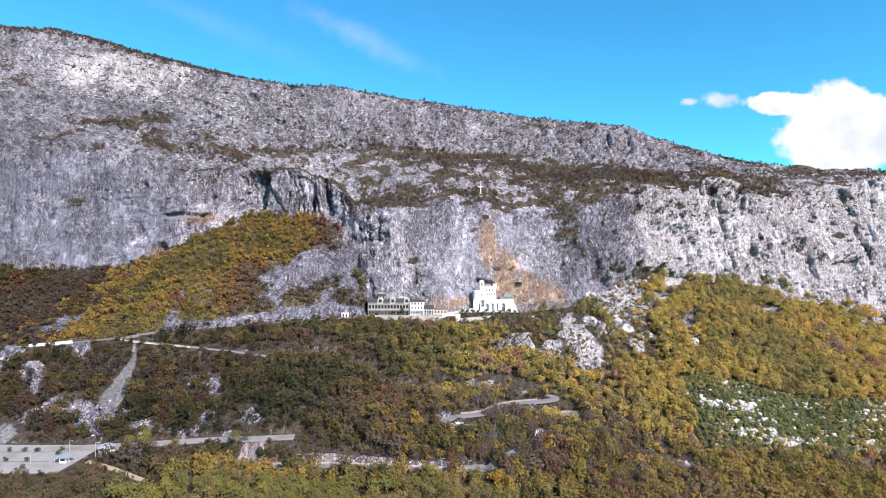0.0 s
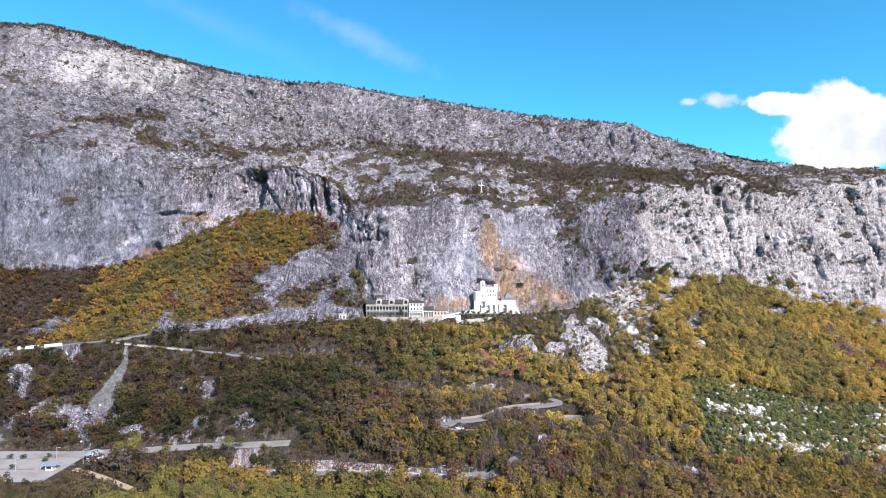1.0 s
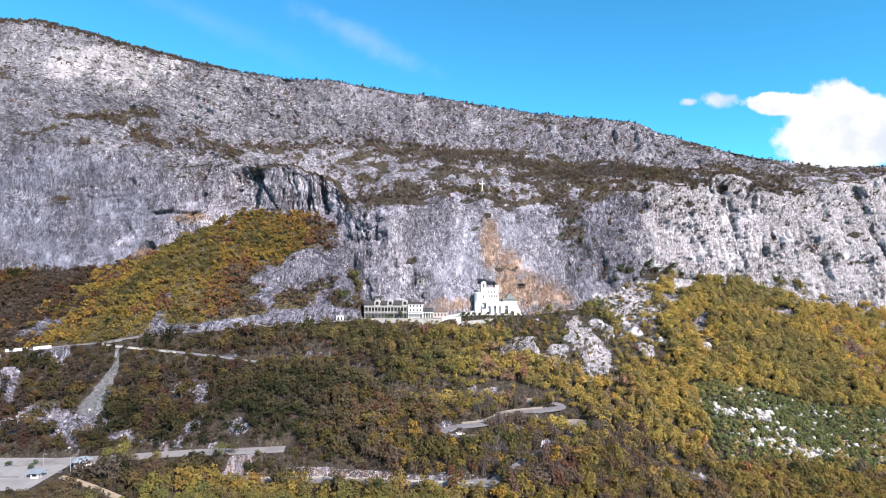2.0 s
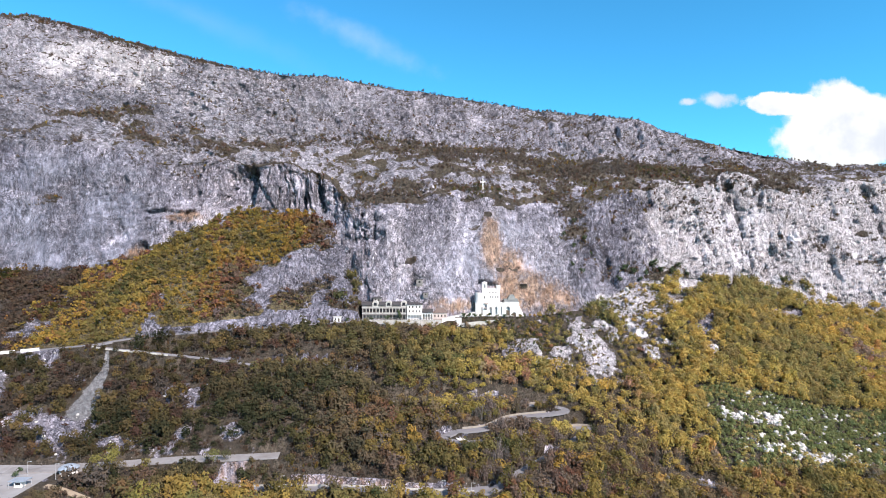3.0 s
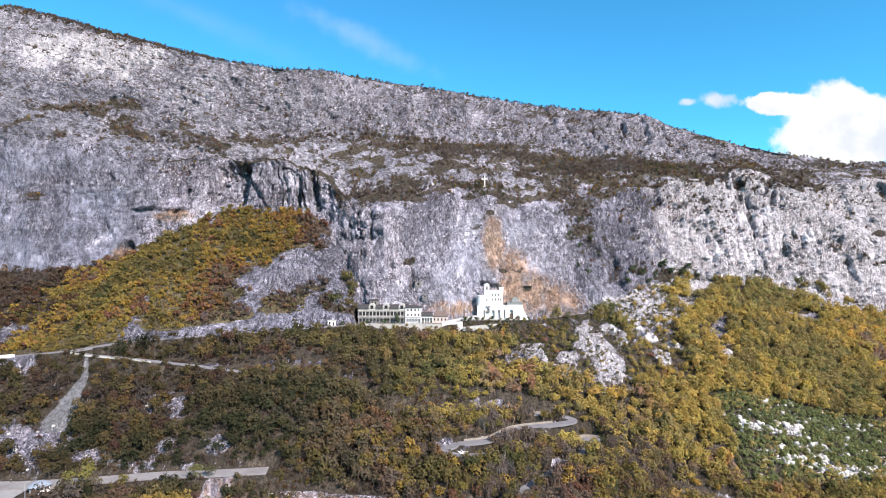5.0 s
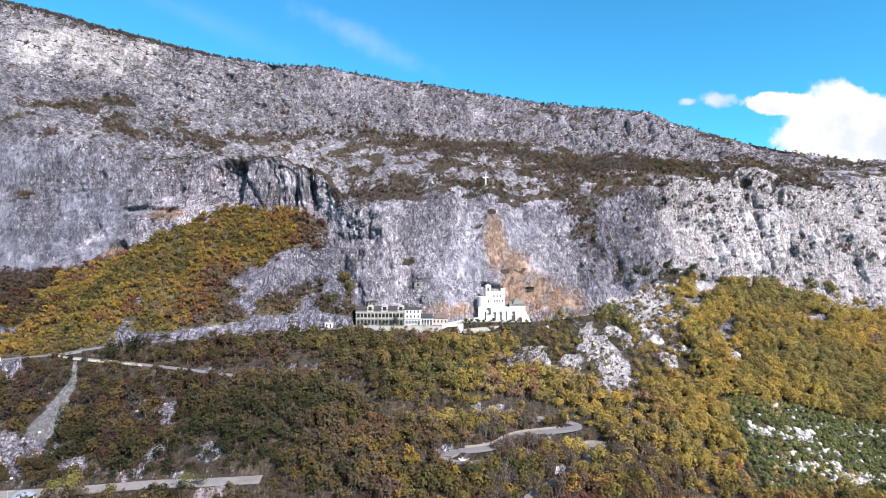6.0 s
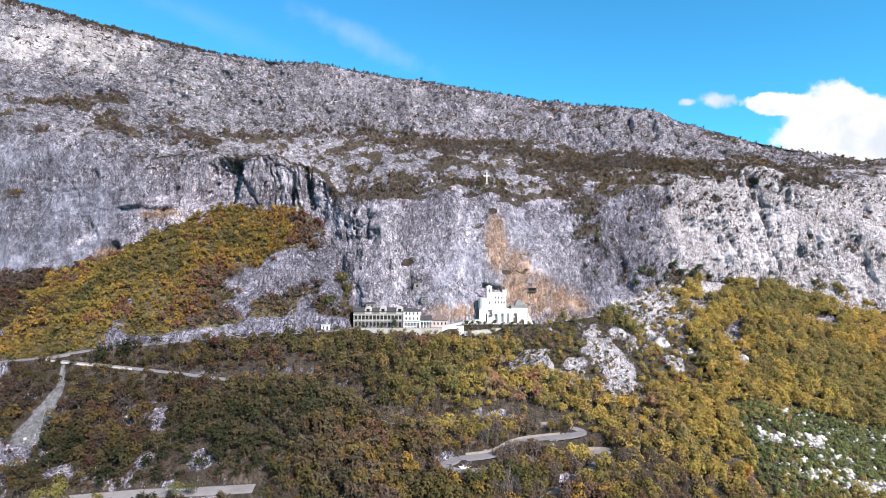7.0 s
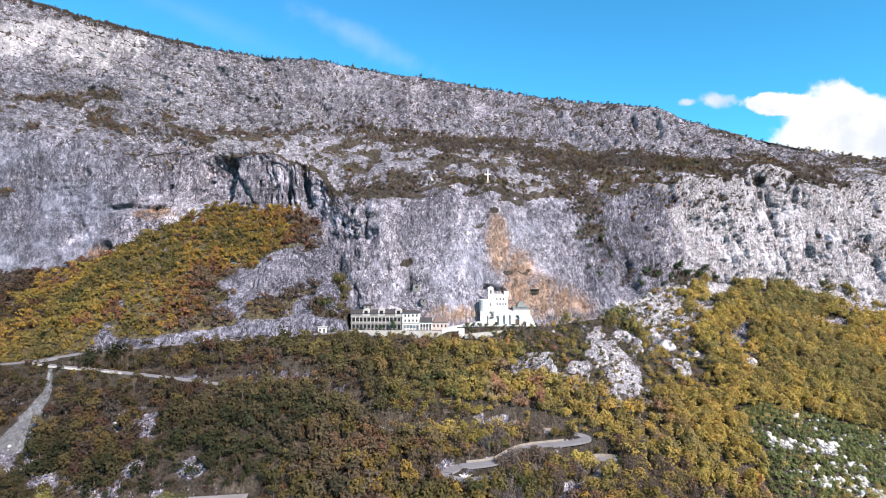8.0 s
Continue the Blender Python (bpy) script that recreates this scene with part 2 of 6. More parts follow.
    stony = n.value("SUBTRACT", n.value("MULTIPLY", tone, 0.8), n.value("ADD", n.value("MULTIPLY", cell.outputs["Distance"], 1.5), n.value("MULTIPLY", crumb.outputs["Distance"], 0.8)))
    blocky = n.value("MULTIPLY", n.value("ADD", big.outputs["Distance"], n.value("MULTIPLY", mid.outputs["Distance"], 0.6)), -1.3)
    blocky = n.value("MULTIPLY", blocky, n.value("SUBTRACT", 1.0, n.value("MULTIPLY", slick, 0.5)))
    height = n.value("ADD", height, n.value("ADD", n.value("MULTIPLY", karst, stony), n.value("MULTIPLY", n.value("SUBTRACT", 1.0, karst), blocky)))
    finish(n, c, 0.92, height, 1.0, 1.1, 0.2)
    return m


LIVELY = ((0.0, (0.11, 0.125, 0.055)), (0.25, (0.21, 0.20, 0.075)), (0.45, (0.28, 0.24, 0.075)), (0.62, (0.17, 0.17, 0.07)), (0.82, (0.29, 0.215, 0.10)), (1.0, (0.20, 0.155, 0.115)))
# browner leaves for the left, with cloud shade put into their colour
DULL = ((0.0, (0.075, 0.085, 0.045)), (0.3, (0.12, 0.115, 0.06)), (0.5, (0.17, 0.13, 0.08)), (0.7, (0.10, 0.105, 0.055)), (0.85, (0.18, 0.13, 0.085)), (1.0, (0.13, 0.105, 0.085)))


def leaf_material(name="leaves", attribute=True, steps=LIVELY):
    m, n = material(name)
    p = n.add("ShaderNodeTexCoord").outputs["Object"]
    if attribute:
        c = n.attribute("tint").outputs["Color"]
    else:
        info = n.add("ShaderNodeObjectInfo")
        stand = n.ramp(n.noise(info.outputs["Location"], 0.035, 2.0), 0.3, 0.7)
        r = n.value("ADD", n.value("MULTIPLY", stand, 0.45), n.value("MULTIPLY", info.outputs["Random"], 0.55))
        ramp = n.add("ShaderNodeValToRGB", ("Fac", r))
        while len(ramp.color_ramp.elements) < len(steps):
            ramp.color_ramp.elements.new(0.5)
        for e, (at, col) in zip(ramp.color_ramp.elements, steps):
            e.position, e.color = at, (*col, 1)
        c = ramp.outputs["Color"]
    isle = n.add("ShaderNodeNewGeometry").outputs["Random Per Island"]
    c = n.mix(n.value("MULTIPLY", isle, 0.4), c, n.mix(1.0, c, (0.45, 0.5, 0.5), "MULTIPLY"))
    c = n.mix(n.ramp(n.noise(p, 0.25, 3.0), 0.35, 0.7), c, n.mix(1.0, c, (1.22, 1.14, 1.02), "MULTIPLY"))
    a = n.add("ShaderNodeBsdfDiffuse", ("Color", c), Roughness=0.6)
    b = n.add("ShaderNodeBsdfTranslucent", ("Color", c))
    n.add("ShaderNodeOutputMaterial", ("Surface", n.add("ShaderNodeMixShader", (1, a.outputs[0]), (2, b.outputs[0]), Fac=0.48).outputs[0]))
    return m


ROCK = rock_material()
LEAVES = leaf_material()
LEAVES_NEAR = leaf_material("leaves_near", False)
LEAVES_DULL = leaf_material("leaves_dull", False, DULL)
BARK = plain("bark", (0.16, 0.13, 0.11), 0.95, 0.5, 3.0, 0.6)
ASPHALT = plain("asphalt", (0.185, 0.175, 0.185), 0.95, 0.35, 0.4, 0.3)
DIRT_TRACK = plain("dirt_track", (0.32, 0.25, 0.18), 0.95, 0.4, 0.6, 0.4)
PAVING = plain("pale_paving", (0.27, 0.258, 0.26), 0.9, 0.35, 0.2, 0.2)
TAN_STONE = plain("tan_stone", (0.27, 0.235, 0.20), 0.9, 0.45, 0.7, 0.4)
WORN_PAVING = plain("worn_paving", (0.24, 0.225, 0.225), 0.95, 0.5, 0.25, 0.3)
PALE_STONE = plain("pale_stone", (0.44, 0.42, 0.39), 0.9, 0.4, 0.7, 0.4)


# ---- the ground: one sheet drawn through the lines at which the slope changes ----
def hash01(ix, iy, iz, seed):
    h = (ix * 374761393 + iy * 668265263 + iz * 1274126177 + seed * 974711) & 0xFFFFFFFF
    h = ((h ^ (h >> 13)) * 1274126177) & 0xFFFFFFFF
    h = ((h ^ (h >> 16)) * 668265263) & 0xFFFFFFFF
    return (h ^ (h >> 15)).astype(np.float64) / 4294967295.0


def value_noise(x, y, z, seed):
    ix, iy, iz = (np.floor(a).astype(np.int64) for a in (x, y, z))
    fx, fy, fz = x - ix, y - iy, z - iz
    fx, fy, fz = (a * a * (3 - 2 * a) for a in (fx, fy, fz))
    total = 0.0
    for dx in (0, 1):
        for dy in (0, 1):
            for dz in (0, 1):
                w = (fx if dx else 1 - fx) * (fy if dy else 1 - fy) * (fz if dz else 1 - fz)
                total = total + w * hash01(ix + dx, iy + dy, iz + dz, seed)
    return total * 2 - 1


def fbm(x, y, z, octaves, seed, gain=0.5):
    total, amp, k = 0.0, 1.0, 1.0
    for i in range(octaves):
        total = total + amp * value_noise(x * k, y * k, z * k, seed + 17 * i)
        amp, k = amp * gain, k * 2.03
    return total


def cells_of(x, y, z, seed):
    """Blocks of rock: a value of its own for each cell, and how far a place lies from its cell's edge."""
    ix, iy, iz = (np.floor(a).astype(np.int64) for a in (x, y, z))
    first, second, own = np.full(x.shape, 9.0), np.full(x.shape, 9.0), np.zeros(x.shape)
    for dx in (-1, 0, 1):
        for dy in (-1, 0, 1):
            for dz in (-1, 0, 1):
                jx, jy, jz = ix + dx, iy + dy, iz + dz
                d = np.sqrt((jx + hash01(jx, jy, jz, seed) - x) ** 2 + (jy + hash01(jx, jy, jz, seed + 1) - y) ** 2 + (jz + hash01(jx, jy, jz, seed + 2) - z) ** 2)
                nearer = d < first
                second = np.where(nearer, first, np.minimum(second, d))
                own = np.where(nearer, hash01(jx, jy, jz, seed + 3), own)
                first = np.where(nearer, d, first)
    return own * 2 - 1, second - first


def smooth(a, low, high):
    t = np.clip((a - low) / (high - low), 0, 1)
    return t * t * (3 - 2 * t)


# x, y, z in metres along each break of slope, from the valley up to the skyline
VALLEY = [(-3000, -3000, -60), (3000, -3000, -60)]
LOWER = [(-3000, 60, -20), (3000, 60, -45)]
FRONT = [(-213, 246, 51.9), (-154, 248, 51.0), (-122, 258, 46.6), (-73, 262, 44.9), (0, 262, 44.9), (60, 285, 34.8), (124, 292, 24.0), (192, 298, 19.0), (260, 302, 17.0)]
ROADSIDE = [(-254, 293, 61.1), (-196, 293, 61.1), (-170, 291, 60.6), (-122, 294, 58.1), (-78, 291, 50.3), (-41, 289, 51.7), (0, 287, 50.2), (19, 289, 47.7), (65, 306, 45.9), (126, 328, 38.3), (204, 338, 41.2), (272, 340, 40.5)]
MIDDLE = [(-286, 330, 79.6), (-252, 328, 80.1), (-202, 326, 75.8), (-133, 322, 73.6), (-68, 324, 80.4), (-27, 325, 72.8), (4, 323, 66.4), (38, 335, 63.6), (66, 350, 67.2), (80, 347, 59.5), (135, 350, 59.3), (162, 351, 64.2), (223, 362, 53.4), (292, 365, 54.3)]
RIM = [(-303, 350, 98.0), (-255, 350, 98.7), (-189, 358, 105.3), (-165, 374, 106.9), (-125, 382, 109.2), (-70, 391, 112.5), (-33, 399, 111.2), (0, 401, 110.9), (46, 404, 112.2), (87, 410, 106.2), (138, 412, 96.7), (206, 415, 101.9), (253, 420, 93.4), (335, 420, 86.4)]
FOOT = [(-402, 440, 143.2), (-274, 442, 144.0), (-247, 443, 144.5), (-217, 442, 153.5), (-196, 454, 167.5), (-176, 465, 178.0), (-158, 474, 188.5), (-121, 470, 186.0), (-108, 466, 188.0), (-96, 461, 186.0), (-86, 454, 180.0), (-76, 445, 168.0), (-66, 432, 149.0), (-56, 417, 127.0), (-47, 408, 114.2), (0, 409.0, 113.4), (12, 407.4, 114), (21, 407.5, 115), (30, 409.5, 115), (45, 409.5, 115), (53, 408, 115), (62, 411.5, 115), (90, 424, 116.7), (119, 442, 121.5), (139, 448, 134.1), (183, 468, 136.6), (234, 472, 132.7), (268, 472, 131.8), (305, 468, 119.2), (357, 465, 105.8), (412, 460, 101.9)]
BROW = [(-416, 455, 242.8), (-349, 455, 242.8), (-298, 462, 244.6), (-266, 465, 231.0), (-213, 480, 230.0), (-170, 489, 237.0), (-123, 481, 233.0), (-84, 470, 214.0), (-62, 440, 188.0), (-36, 436, 192.0), (0, 440, 195.7), (29, 446, 199.3), (85, 462, 203.4), (123, 472, 209.0), (166, 487, 212.9), (225, 502, 220.4), (280, 505, 214.9), (356, 515, 218.5), (415, 520, 221.6)]
BENCH = [(-431, 472, 271.3), (-364, 474, 269.5), (-310, 480, 266.2), (-232, 500, 258.4), (-158, 509, 248.7), (-90, 516, 247.4), (-43, 520, 249.1), (8, 525, 247.9), (60, 527, 239.9), (98, 535, 241.7), (137, 525, 233.5), (188, 525, 232.5), (223, 531, 230.7), (280, 532, 228.2), (349, 535, 224.4), (431, 540, 229.2)]
SKYLINE = [(-475, 520, 366.5), (-403, 525, 367.4), (-355, 530, 368.3), (-301, 530, 353.8), (-236, 530, 334.6), (-184, 530, 321.5), (-153, 530, 317.8), (-98, 545, 318.5), (-66, 558, 314.5), (-7, 560, 304.0), (37, 568, 300.5), (92, 580, 294.9), (134, 578, 290.0), (172, 566, 283.5), (194, 560, 274.0), (249, 555, 256.7), (290, 552, 246.5), (360, 560, 238.3), (455, 570, 236.9)]
PLATEAU = [(-3000, 720, 330), (-400, 720, 330), (0, 730, 275), (300, 720, 222), (3000, 720, 215)]
HORIZON = [(-3000, 4500, 150), (3000, 4500, 150)]
LINES = [VALLEY, LOWER, FRONT, ROADSIDE, MIDDLE, RIM, FOOT, BROW, BENCH, SKYLINE, PLATEAU, HORIZON]
STEPS = [6, 14, 22, 44, 58, 70, 136, 56, 96, 10, 8]

ROADS = {
    "road_1": (5.4, [(-296, 350, 98.7), (-249, 352, 101.1), (-220, 354, 103.5), (-198, 355, 105.5), (-188, 359, 106.9), (-174, 368, 108.1), (-149, 376, 109.2), (-118, 384, 110.6), (-86, 390, 112.3), (-63, 394, 113.3), (-46, 398, 113.3)]),
    "road_2": (5.0, [(-198, 355, 105.3), (-188, 353, 103.7), (-168, 355, 101.3), (-134, 357, 97.1), (-103, 359, 92.5), (-79, 360, 88.1), (-50, 356, 83.7), (-28, 342, 76.3), (-5, 344, 74.6), (23, 349, 73.5), (51, 354, 71.5), (63, 354, 70.6), (68, 350, 69.8), (61, 346, 69.2), (37, 340, 68.4), (23, 327, 67.2), (7, 323, 66.6)]),
    "road_3": (5.0, [(7, 323, 66.6), (1, 319, 65.2), (5, 317, 63.8), (14, 319, 62.6), (46, 335, 61.2), (61, 342, 60.8), (75, 348, 60.6), (81, 346, 60.0), (74, 340, 58.4), (61, 328, 55.7), (35, 305, 51.6), (19, 290, 49.0), (-1, 286, 50.4), (-41, 288, 51.6), (-79, 290, 51.0), (-97, 289, 50.8)]),
    "road_4": (8.5, [(-78, 303, 61.5), (-101, 300, 61.4), (-124, 298, 61.3), (-153, 293, 60.8), (-180, 290, 60.3), (-196, 288, 60.0)]),
    "road_6": (3.2, [(-176, 276, 59.4), (-163, 272, 58.8), (-150, 267, 57.4), (-136, 261, 55.6)]),
    "road_7": (9.5, [(22, 292.5, 49.25), (10, 289.4, 49.65), (0, 287.6, 50.3), (-8, 287.2, 50.7)]),
    "road_5": (4.5, [(112, 330, 41.5), (127, 328, 39.3), (140, 324, 37.9)]),
}


def spline(points, step=1.5):
    """A smooth line through the points, as an array."""
    pts = np.array([points[0], *points, points[-1]], float)
    out = []
    for a, b, c, d in zip(pts, pts[1:], pts[2:], pts[3:]):
        count = max(2, int(np.linalg.norm(c - b) / step))
        for t in np.arange(count) / count:
            out.append(0.5 * ((2 * b) + (c - a) * t + (2 * a - 5 * b + 4 * c - d) * t * t + (3 * b - a - 3 * c + d) * t ** 3))
    return np.array([*out, pts[-1]])


ROAD_LINES = {name: spline(points) for name, (_, points) in ROADS.items()}


def line_at(line, xs, soft):
    px, py, pz = np.array(line, float).T
    y = sum(np.interp(xs + d, px, py) for d in (-soft, -soft / 2, 0, soft / 2, soft)) / 5
    z = sum(np.interp(xs + d, px, pz) for d in (-soft, -soft / 2, 0, soft / 2, soft)) / 5
    return y, z


def grid_normals(gx, gy, gz):
    ax, ay, az = (np.gradient(g, axis=1) for g in (gx, gy, gz))
    bx, by, bz = (np.gradient(g, axis=0) for g in (gx, gy, gz))
    n = np.stack((ay * bz - az * by, az * bx - ax * bz, ax * by - ay * bx))
    return n / np.maximum(np.linalg.norm(n, axis=0), 1e-9)


# belts of bare scrub on the cliff's ledges: x and z along each, half its width, how thick it grows
THICKETS = [
    ([(-297, 265), (-268, 269), (-242, 275)], 4.0, 1.0),
    ([(-330, 246), (-281, 243)], 3.2, 0.6),
    ([(-256, 254), (-227, 248), (-202, 241), (-172, 239)], 5.0, 0.9),
    ([(-166, 244), (-123, 249), (-78, 253), (-39, 250), (0, 247)], 4.5, 0.75),
    ([(-45, 244), (0, 240), (39, 238), (82, 230)], 6.0, 0.7),
    ([(82, 228), (119, 226), (152, 228), (183, 225), (214, 214)], 8.0, 1.0),
    ([(235, 213), (270, 211), (304, 209)], 5.0, 0.8),
    ([(-304, 192), (-284, 196)], 3.0, 0.7),
    ([(84, 203), (98, 180), (107, 150)], 9.0, 0.5),
    ([(266, 166), (300, 158), (345, 148)], 3.6, 0.5),
    ([(170, 205), (200, 192), (216, 180)], 8.0, 0.4),
    ([(-70, 197), (-36, 199), (0, 203), (40, 207)], 7.0, 0.6),
    ([(118, 141), (153, 144), (182, 141)], 5.0, 0.7),
]


# cracks and gullies of the cliff: x and z of their upper and lower ends, half width, depth
CRACKS_WEST = [
    (-154, 231, -146, 213, 1.2, 4.0), (-146, 213, -130, 190, 1.2, 4.0), (-106, 213, -106, 189, 1.7, 5.0), (-97, 217, -92, 189, 2.5, 5.5),
    (-83, 203, -82, 189, 1.6, 4.0), (-115, 203, -114, 190, 1.3, 4.0), (-121, 222, -118, 206, 0.9, 3.0), (-175, 299, -181, 268, 1.6, 3.0),
    (-238, 292, -246, 268, 1.3, 2.0), (-62, 176, -66, 142, 1.6, 1.6), (-78, 168, -74, 148, 1.2, 1.4), (-52, 162, -55, 128, 1.2, 2.2),
]
CRACKS_EAST = [
    (236, 186, 238, 138, 1.5, 5.5), (229, 216, 237, 184, 3.2, 6.0), (258, 166, 257, 143, 1.1, 3.0), (190, 201, 184, 168, 1.1, 2.8),
    (164, 208, 151, 168, 2.0, 3.5), (304, 160, 308, 133, 1.0, 2.8), (204, 179, 209, 155, 0.9, 2.2), (278, 187, 273, 160, 1.1, 2.8),
    (354, 208, 357, 150, 3.0, 7.0), (160, 277, 158, 258, 1.4, 3.5), (175, 271, 176, 250, 1.4, 3.5), (193, 266, 195, 249, 1.4, 3.0),
    (133, 280, 130, 257, 1.6, 3.5), (95, 288, 99, 263, 1.6, 3.0), (112, 283, 111, 266, 1.0, 2.4), (60, 290, 58, 268, 1.3, 2.5),
]


def thicket_at(x, z):
    best = np.zeros(x.shape)
    for line, r, thick in THICKETS:
        for (x0, z0), (x1, z1) in zip(line, line[1:]):
            t = np.clip(((x - x0) * (x1 - x0) + (z - z0) * (z1 - z0)) / ((x1 - x0) ** 2 + (z1 - z0) ** 2), 0, 1)
            best = np.maximum(best, thick * np.exp(-((x - x0 - t * (x1 - x0)) ** 2 + (z - z0 - t * (z1 - z0)) ** 2) / r ** 2))
    return best


def build_ground():
    xs = np.concatenate((-np.geomspace(3000, 452, 26), np.arange(-450, -131, 1.1), np.arange(-130.5, -54, 0.8), np.arange(-53.5, 450.1, 1.1), np.geomspace(452, 3000, 26)))
    rows_y, rows_z, level = [], [], []
    for k, count in enumerate(STEPS):
        y0, z0 = line_at(LINES[k], xs, 6.0)
        y1, z1 = line_at(LINES[k + 1], xs, 6.0)
        for i in range(count + (k == len(STEPS) - 1)):
            t = i / count
            rows_y.append(y0 + (y1 - y0) * t), rows_z.append(z0 + (z1 - z0) * t), level.append(k + t)
    gy, gz, level = np.array(rows_y), np.array(rows_z), np.array(level)[:, None]
    gx = np.broadcast_to(xs, gy.shape).copy()
    # rounded brows: the cliffs roll over into the benches
    for middle, half, reach in ((7.0, 15, 0.5), (8.0, 8, 0.3), (9.0, 5, 0.2), (5.0, 6, 0.2), (3.0, 5, 0.3), (4.0, 5, 0.3)):
        w = np.exp(-((level - middle) / reach) ** 2)
        for _ in range(2):
            for g in (gy, gz):
                run = np.cumsum(np.pad(g, ((half + 1, half), (0, 0)), mode="edge"), axis=0)
                g += w * ((run[2 * half + 1:] - run[:-2 * half - 1]) / (2 * half + 1) - g)
    gz += 6.5 * fbm(gx / 40, 0 * gx, level + 0 * gx, 3, 5) * np.exp(-((level - 7.1) / 0.4) ** 2) + 3.0 * fbm(gx / 30, 0 * gx, level + 0 * gx, 3, 6) * np.exp(-((level - 8.0) / 0.3) ** 2)
    # the rock knob beside the domed buttress, with a steep front and a gentle back
    knoll = np.exp(-((gx + 97) / 19) ** 2) * (level > 5) * (level < 6)
    sill = 0.24 * (gx + 97) + 5 * fbm(gx / 14, gy / 14, 0 * gx, 3, 7)
    gz += 8 * knoll * smooth(gz - sill, 134, 147) * (1 - smooth(gz - sill, 150, 178))
    near = (np.abs(gx) < 700) & (level > 1.2) & (level < 9.6)
    # broad swells
    swell = fbm(gx / 46, gy / 46, gz / 46, 4, 3)
    normal = grid_normals(gx, gy, gz)
    steep = 1 - smooth(normal[2], 0.60, 0.80)
    cliff = smooth(level, 5.95, 6.08) * (1 - smooth(level, 9.0, 9.3))
    push = np.where(near, swell * (1.3 + 2.4 * steep * cliff), 0)
    gx, gy, gz = gx + normal[0] * push * 0.3, gy + normal[1] * push, gz + normal[2] * push
    # bare rock: buttresses, flutes, ledges, blocks
    normal = grid_normals(gx, gy, gz)
    patch = fbm(gx / 20, gy / 20, gz / 14, 5, 11)
    rock = np.clip(1 - smooth(normal[2] + 0.16 * patch, 0.58, 0.80), 0, 1)
    shelf = smooth(level, 6.97, 7.06) * (1 - smooth(level, 7.85, 8.05))
    wide = smooth(gx, -170, -60)
    patch2 = fbm(gx / 8, gy / 8, gz / 6, 4, 13)
    rock = rock * (1 - shelf * (0.3 + 0.4 * wide) * smooth(patch + 0.8 * patch2, -0.5, 0.4))
    rock = np.maximum(rock, shelf * np.clip(0.5 + 0.5 * patch2 + 0.25 * patch - 0.28 * smooth(gx, 40, 110) * (1 - smooth(gx, 290, 340)), 0.08, 0.95))
    rock = np.maximum(rock, (0.5 + 0.3 * smooth(gx, 20, 90)) * smooth(level, 7.8, 8.02) * (1 - smooth(level, 9.3, 9.6)) * smooth(patch, -0.35, 0.25))

    def blob(cx, cy, cz, rx, ry, rz):
        return np.exp(-(((gx - cx) / rx) ** 2 + ((gy - cy) / ry) ** 2 + ((gz - cz) / rz) ** 2))

    def ridge(a, b, r):
        """1 along the line from a to b, fading over r metres."""
        a, b = np.array(a, float), np.array(b, float)
        d = b - a
        t = np.clip(((gx - a[0]) * d[0] + (gy - a[1]) * d[1] + (gz - a[2]) * d[2]) / d.dot(d), 0, 1)
        return np.exp(-((gx - a[0] - t * d[0]) ** 2 + (gy - a[1] - t * d[1]) ** 2 + (gz - a[2] - t * d[2]) ** 2) / r ** 2)

    bluff = np.maximum(1.5 * ridge((94, 407, 113), (97, 383, 74), 11.5) * (0.9 + 0.5 * patch2), 1.1 * blob(135, 404, 93, 7, 12, 6) * (0.9 + 0.8 * patch2))
    bluff = np.maximum(bluff, 1.3 * ridge((106, 410, 112), (136, 412, 106), 9) * (0.85 + 1.0 * patch2))
    bluff = np.maximum(bluff, 1.3 * ridge((-241, 336, 91), (-231, 326, 79), 6) * (0.8 + 0.9 * patch2))
    bluff = np.maximum(bluff, 0.9 * blob(167, 430, 119, 9, 14, 6) * (0.75 + 0.9 * patch2) + 0.9 * blob(176, 404, 95, 5, 9, 6))
    bluff = np.maximum(bluff, 1.1 * ridge((52, 393, 95), (82, 390, 85), 8.5) * (0.75 + 1.1 * patch2))
    scar = 0.64 * ridge((-84, 444, 164), (-124, 424, 146), 11) * (0.68 + 0.8 * patch2)
    scar = np.maximum(scar, 1.1 * blob(122, 436, 117, 30, 18, 12) * (0.75 + 0.8 * patch2))
    scar = np.maximum(scar, np.maximum(1.4 * ridge((-222, 316, 74), (-182, 310, 69), 12), 0.9 * ridge((-176, 306, 67), (-115, 304, 66), 6)) * (0.85 + 0.6 * patch2))
    scar = np.maximum(scar, 1.2 * ridge((-240, 334, 90), (-232, 324, 80), 7) * (0.8 + 0.8 * patch2))
    scar = np.maximum(scar, 0.9 * blob(-250, 372, 112, 30, 16, 10) * (0.45 + 1.2 * patch2))
    scar = np.maximum(scar, 1.0 * blob(-140, 336, 83, 22, 12, 9) * (0.7 + 1.2 * patch2))
    scar = np.maximum(scar, np.maximum(1.3 * blob(-128, 311, 69, 5, 7, 5), 1.2 * blob(-104, 314, 71, 7, 8, 6)) * (0.85 + 0.6 * patch2))
    # broken rock bands among the trees below the church and the hairpins
    scar = np.maximum(scar, 1.05 * ridge((92, 406, 108), (150, 412, 104), 11) * (0.75 + 1.2 * patch2))
    scar = np.maximum(scar, 0.9 * ridge((40, 386, 94), (82, 384, 88), 8) * (0.65 + 1.3 * patch2))
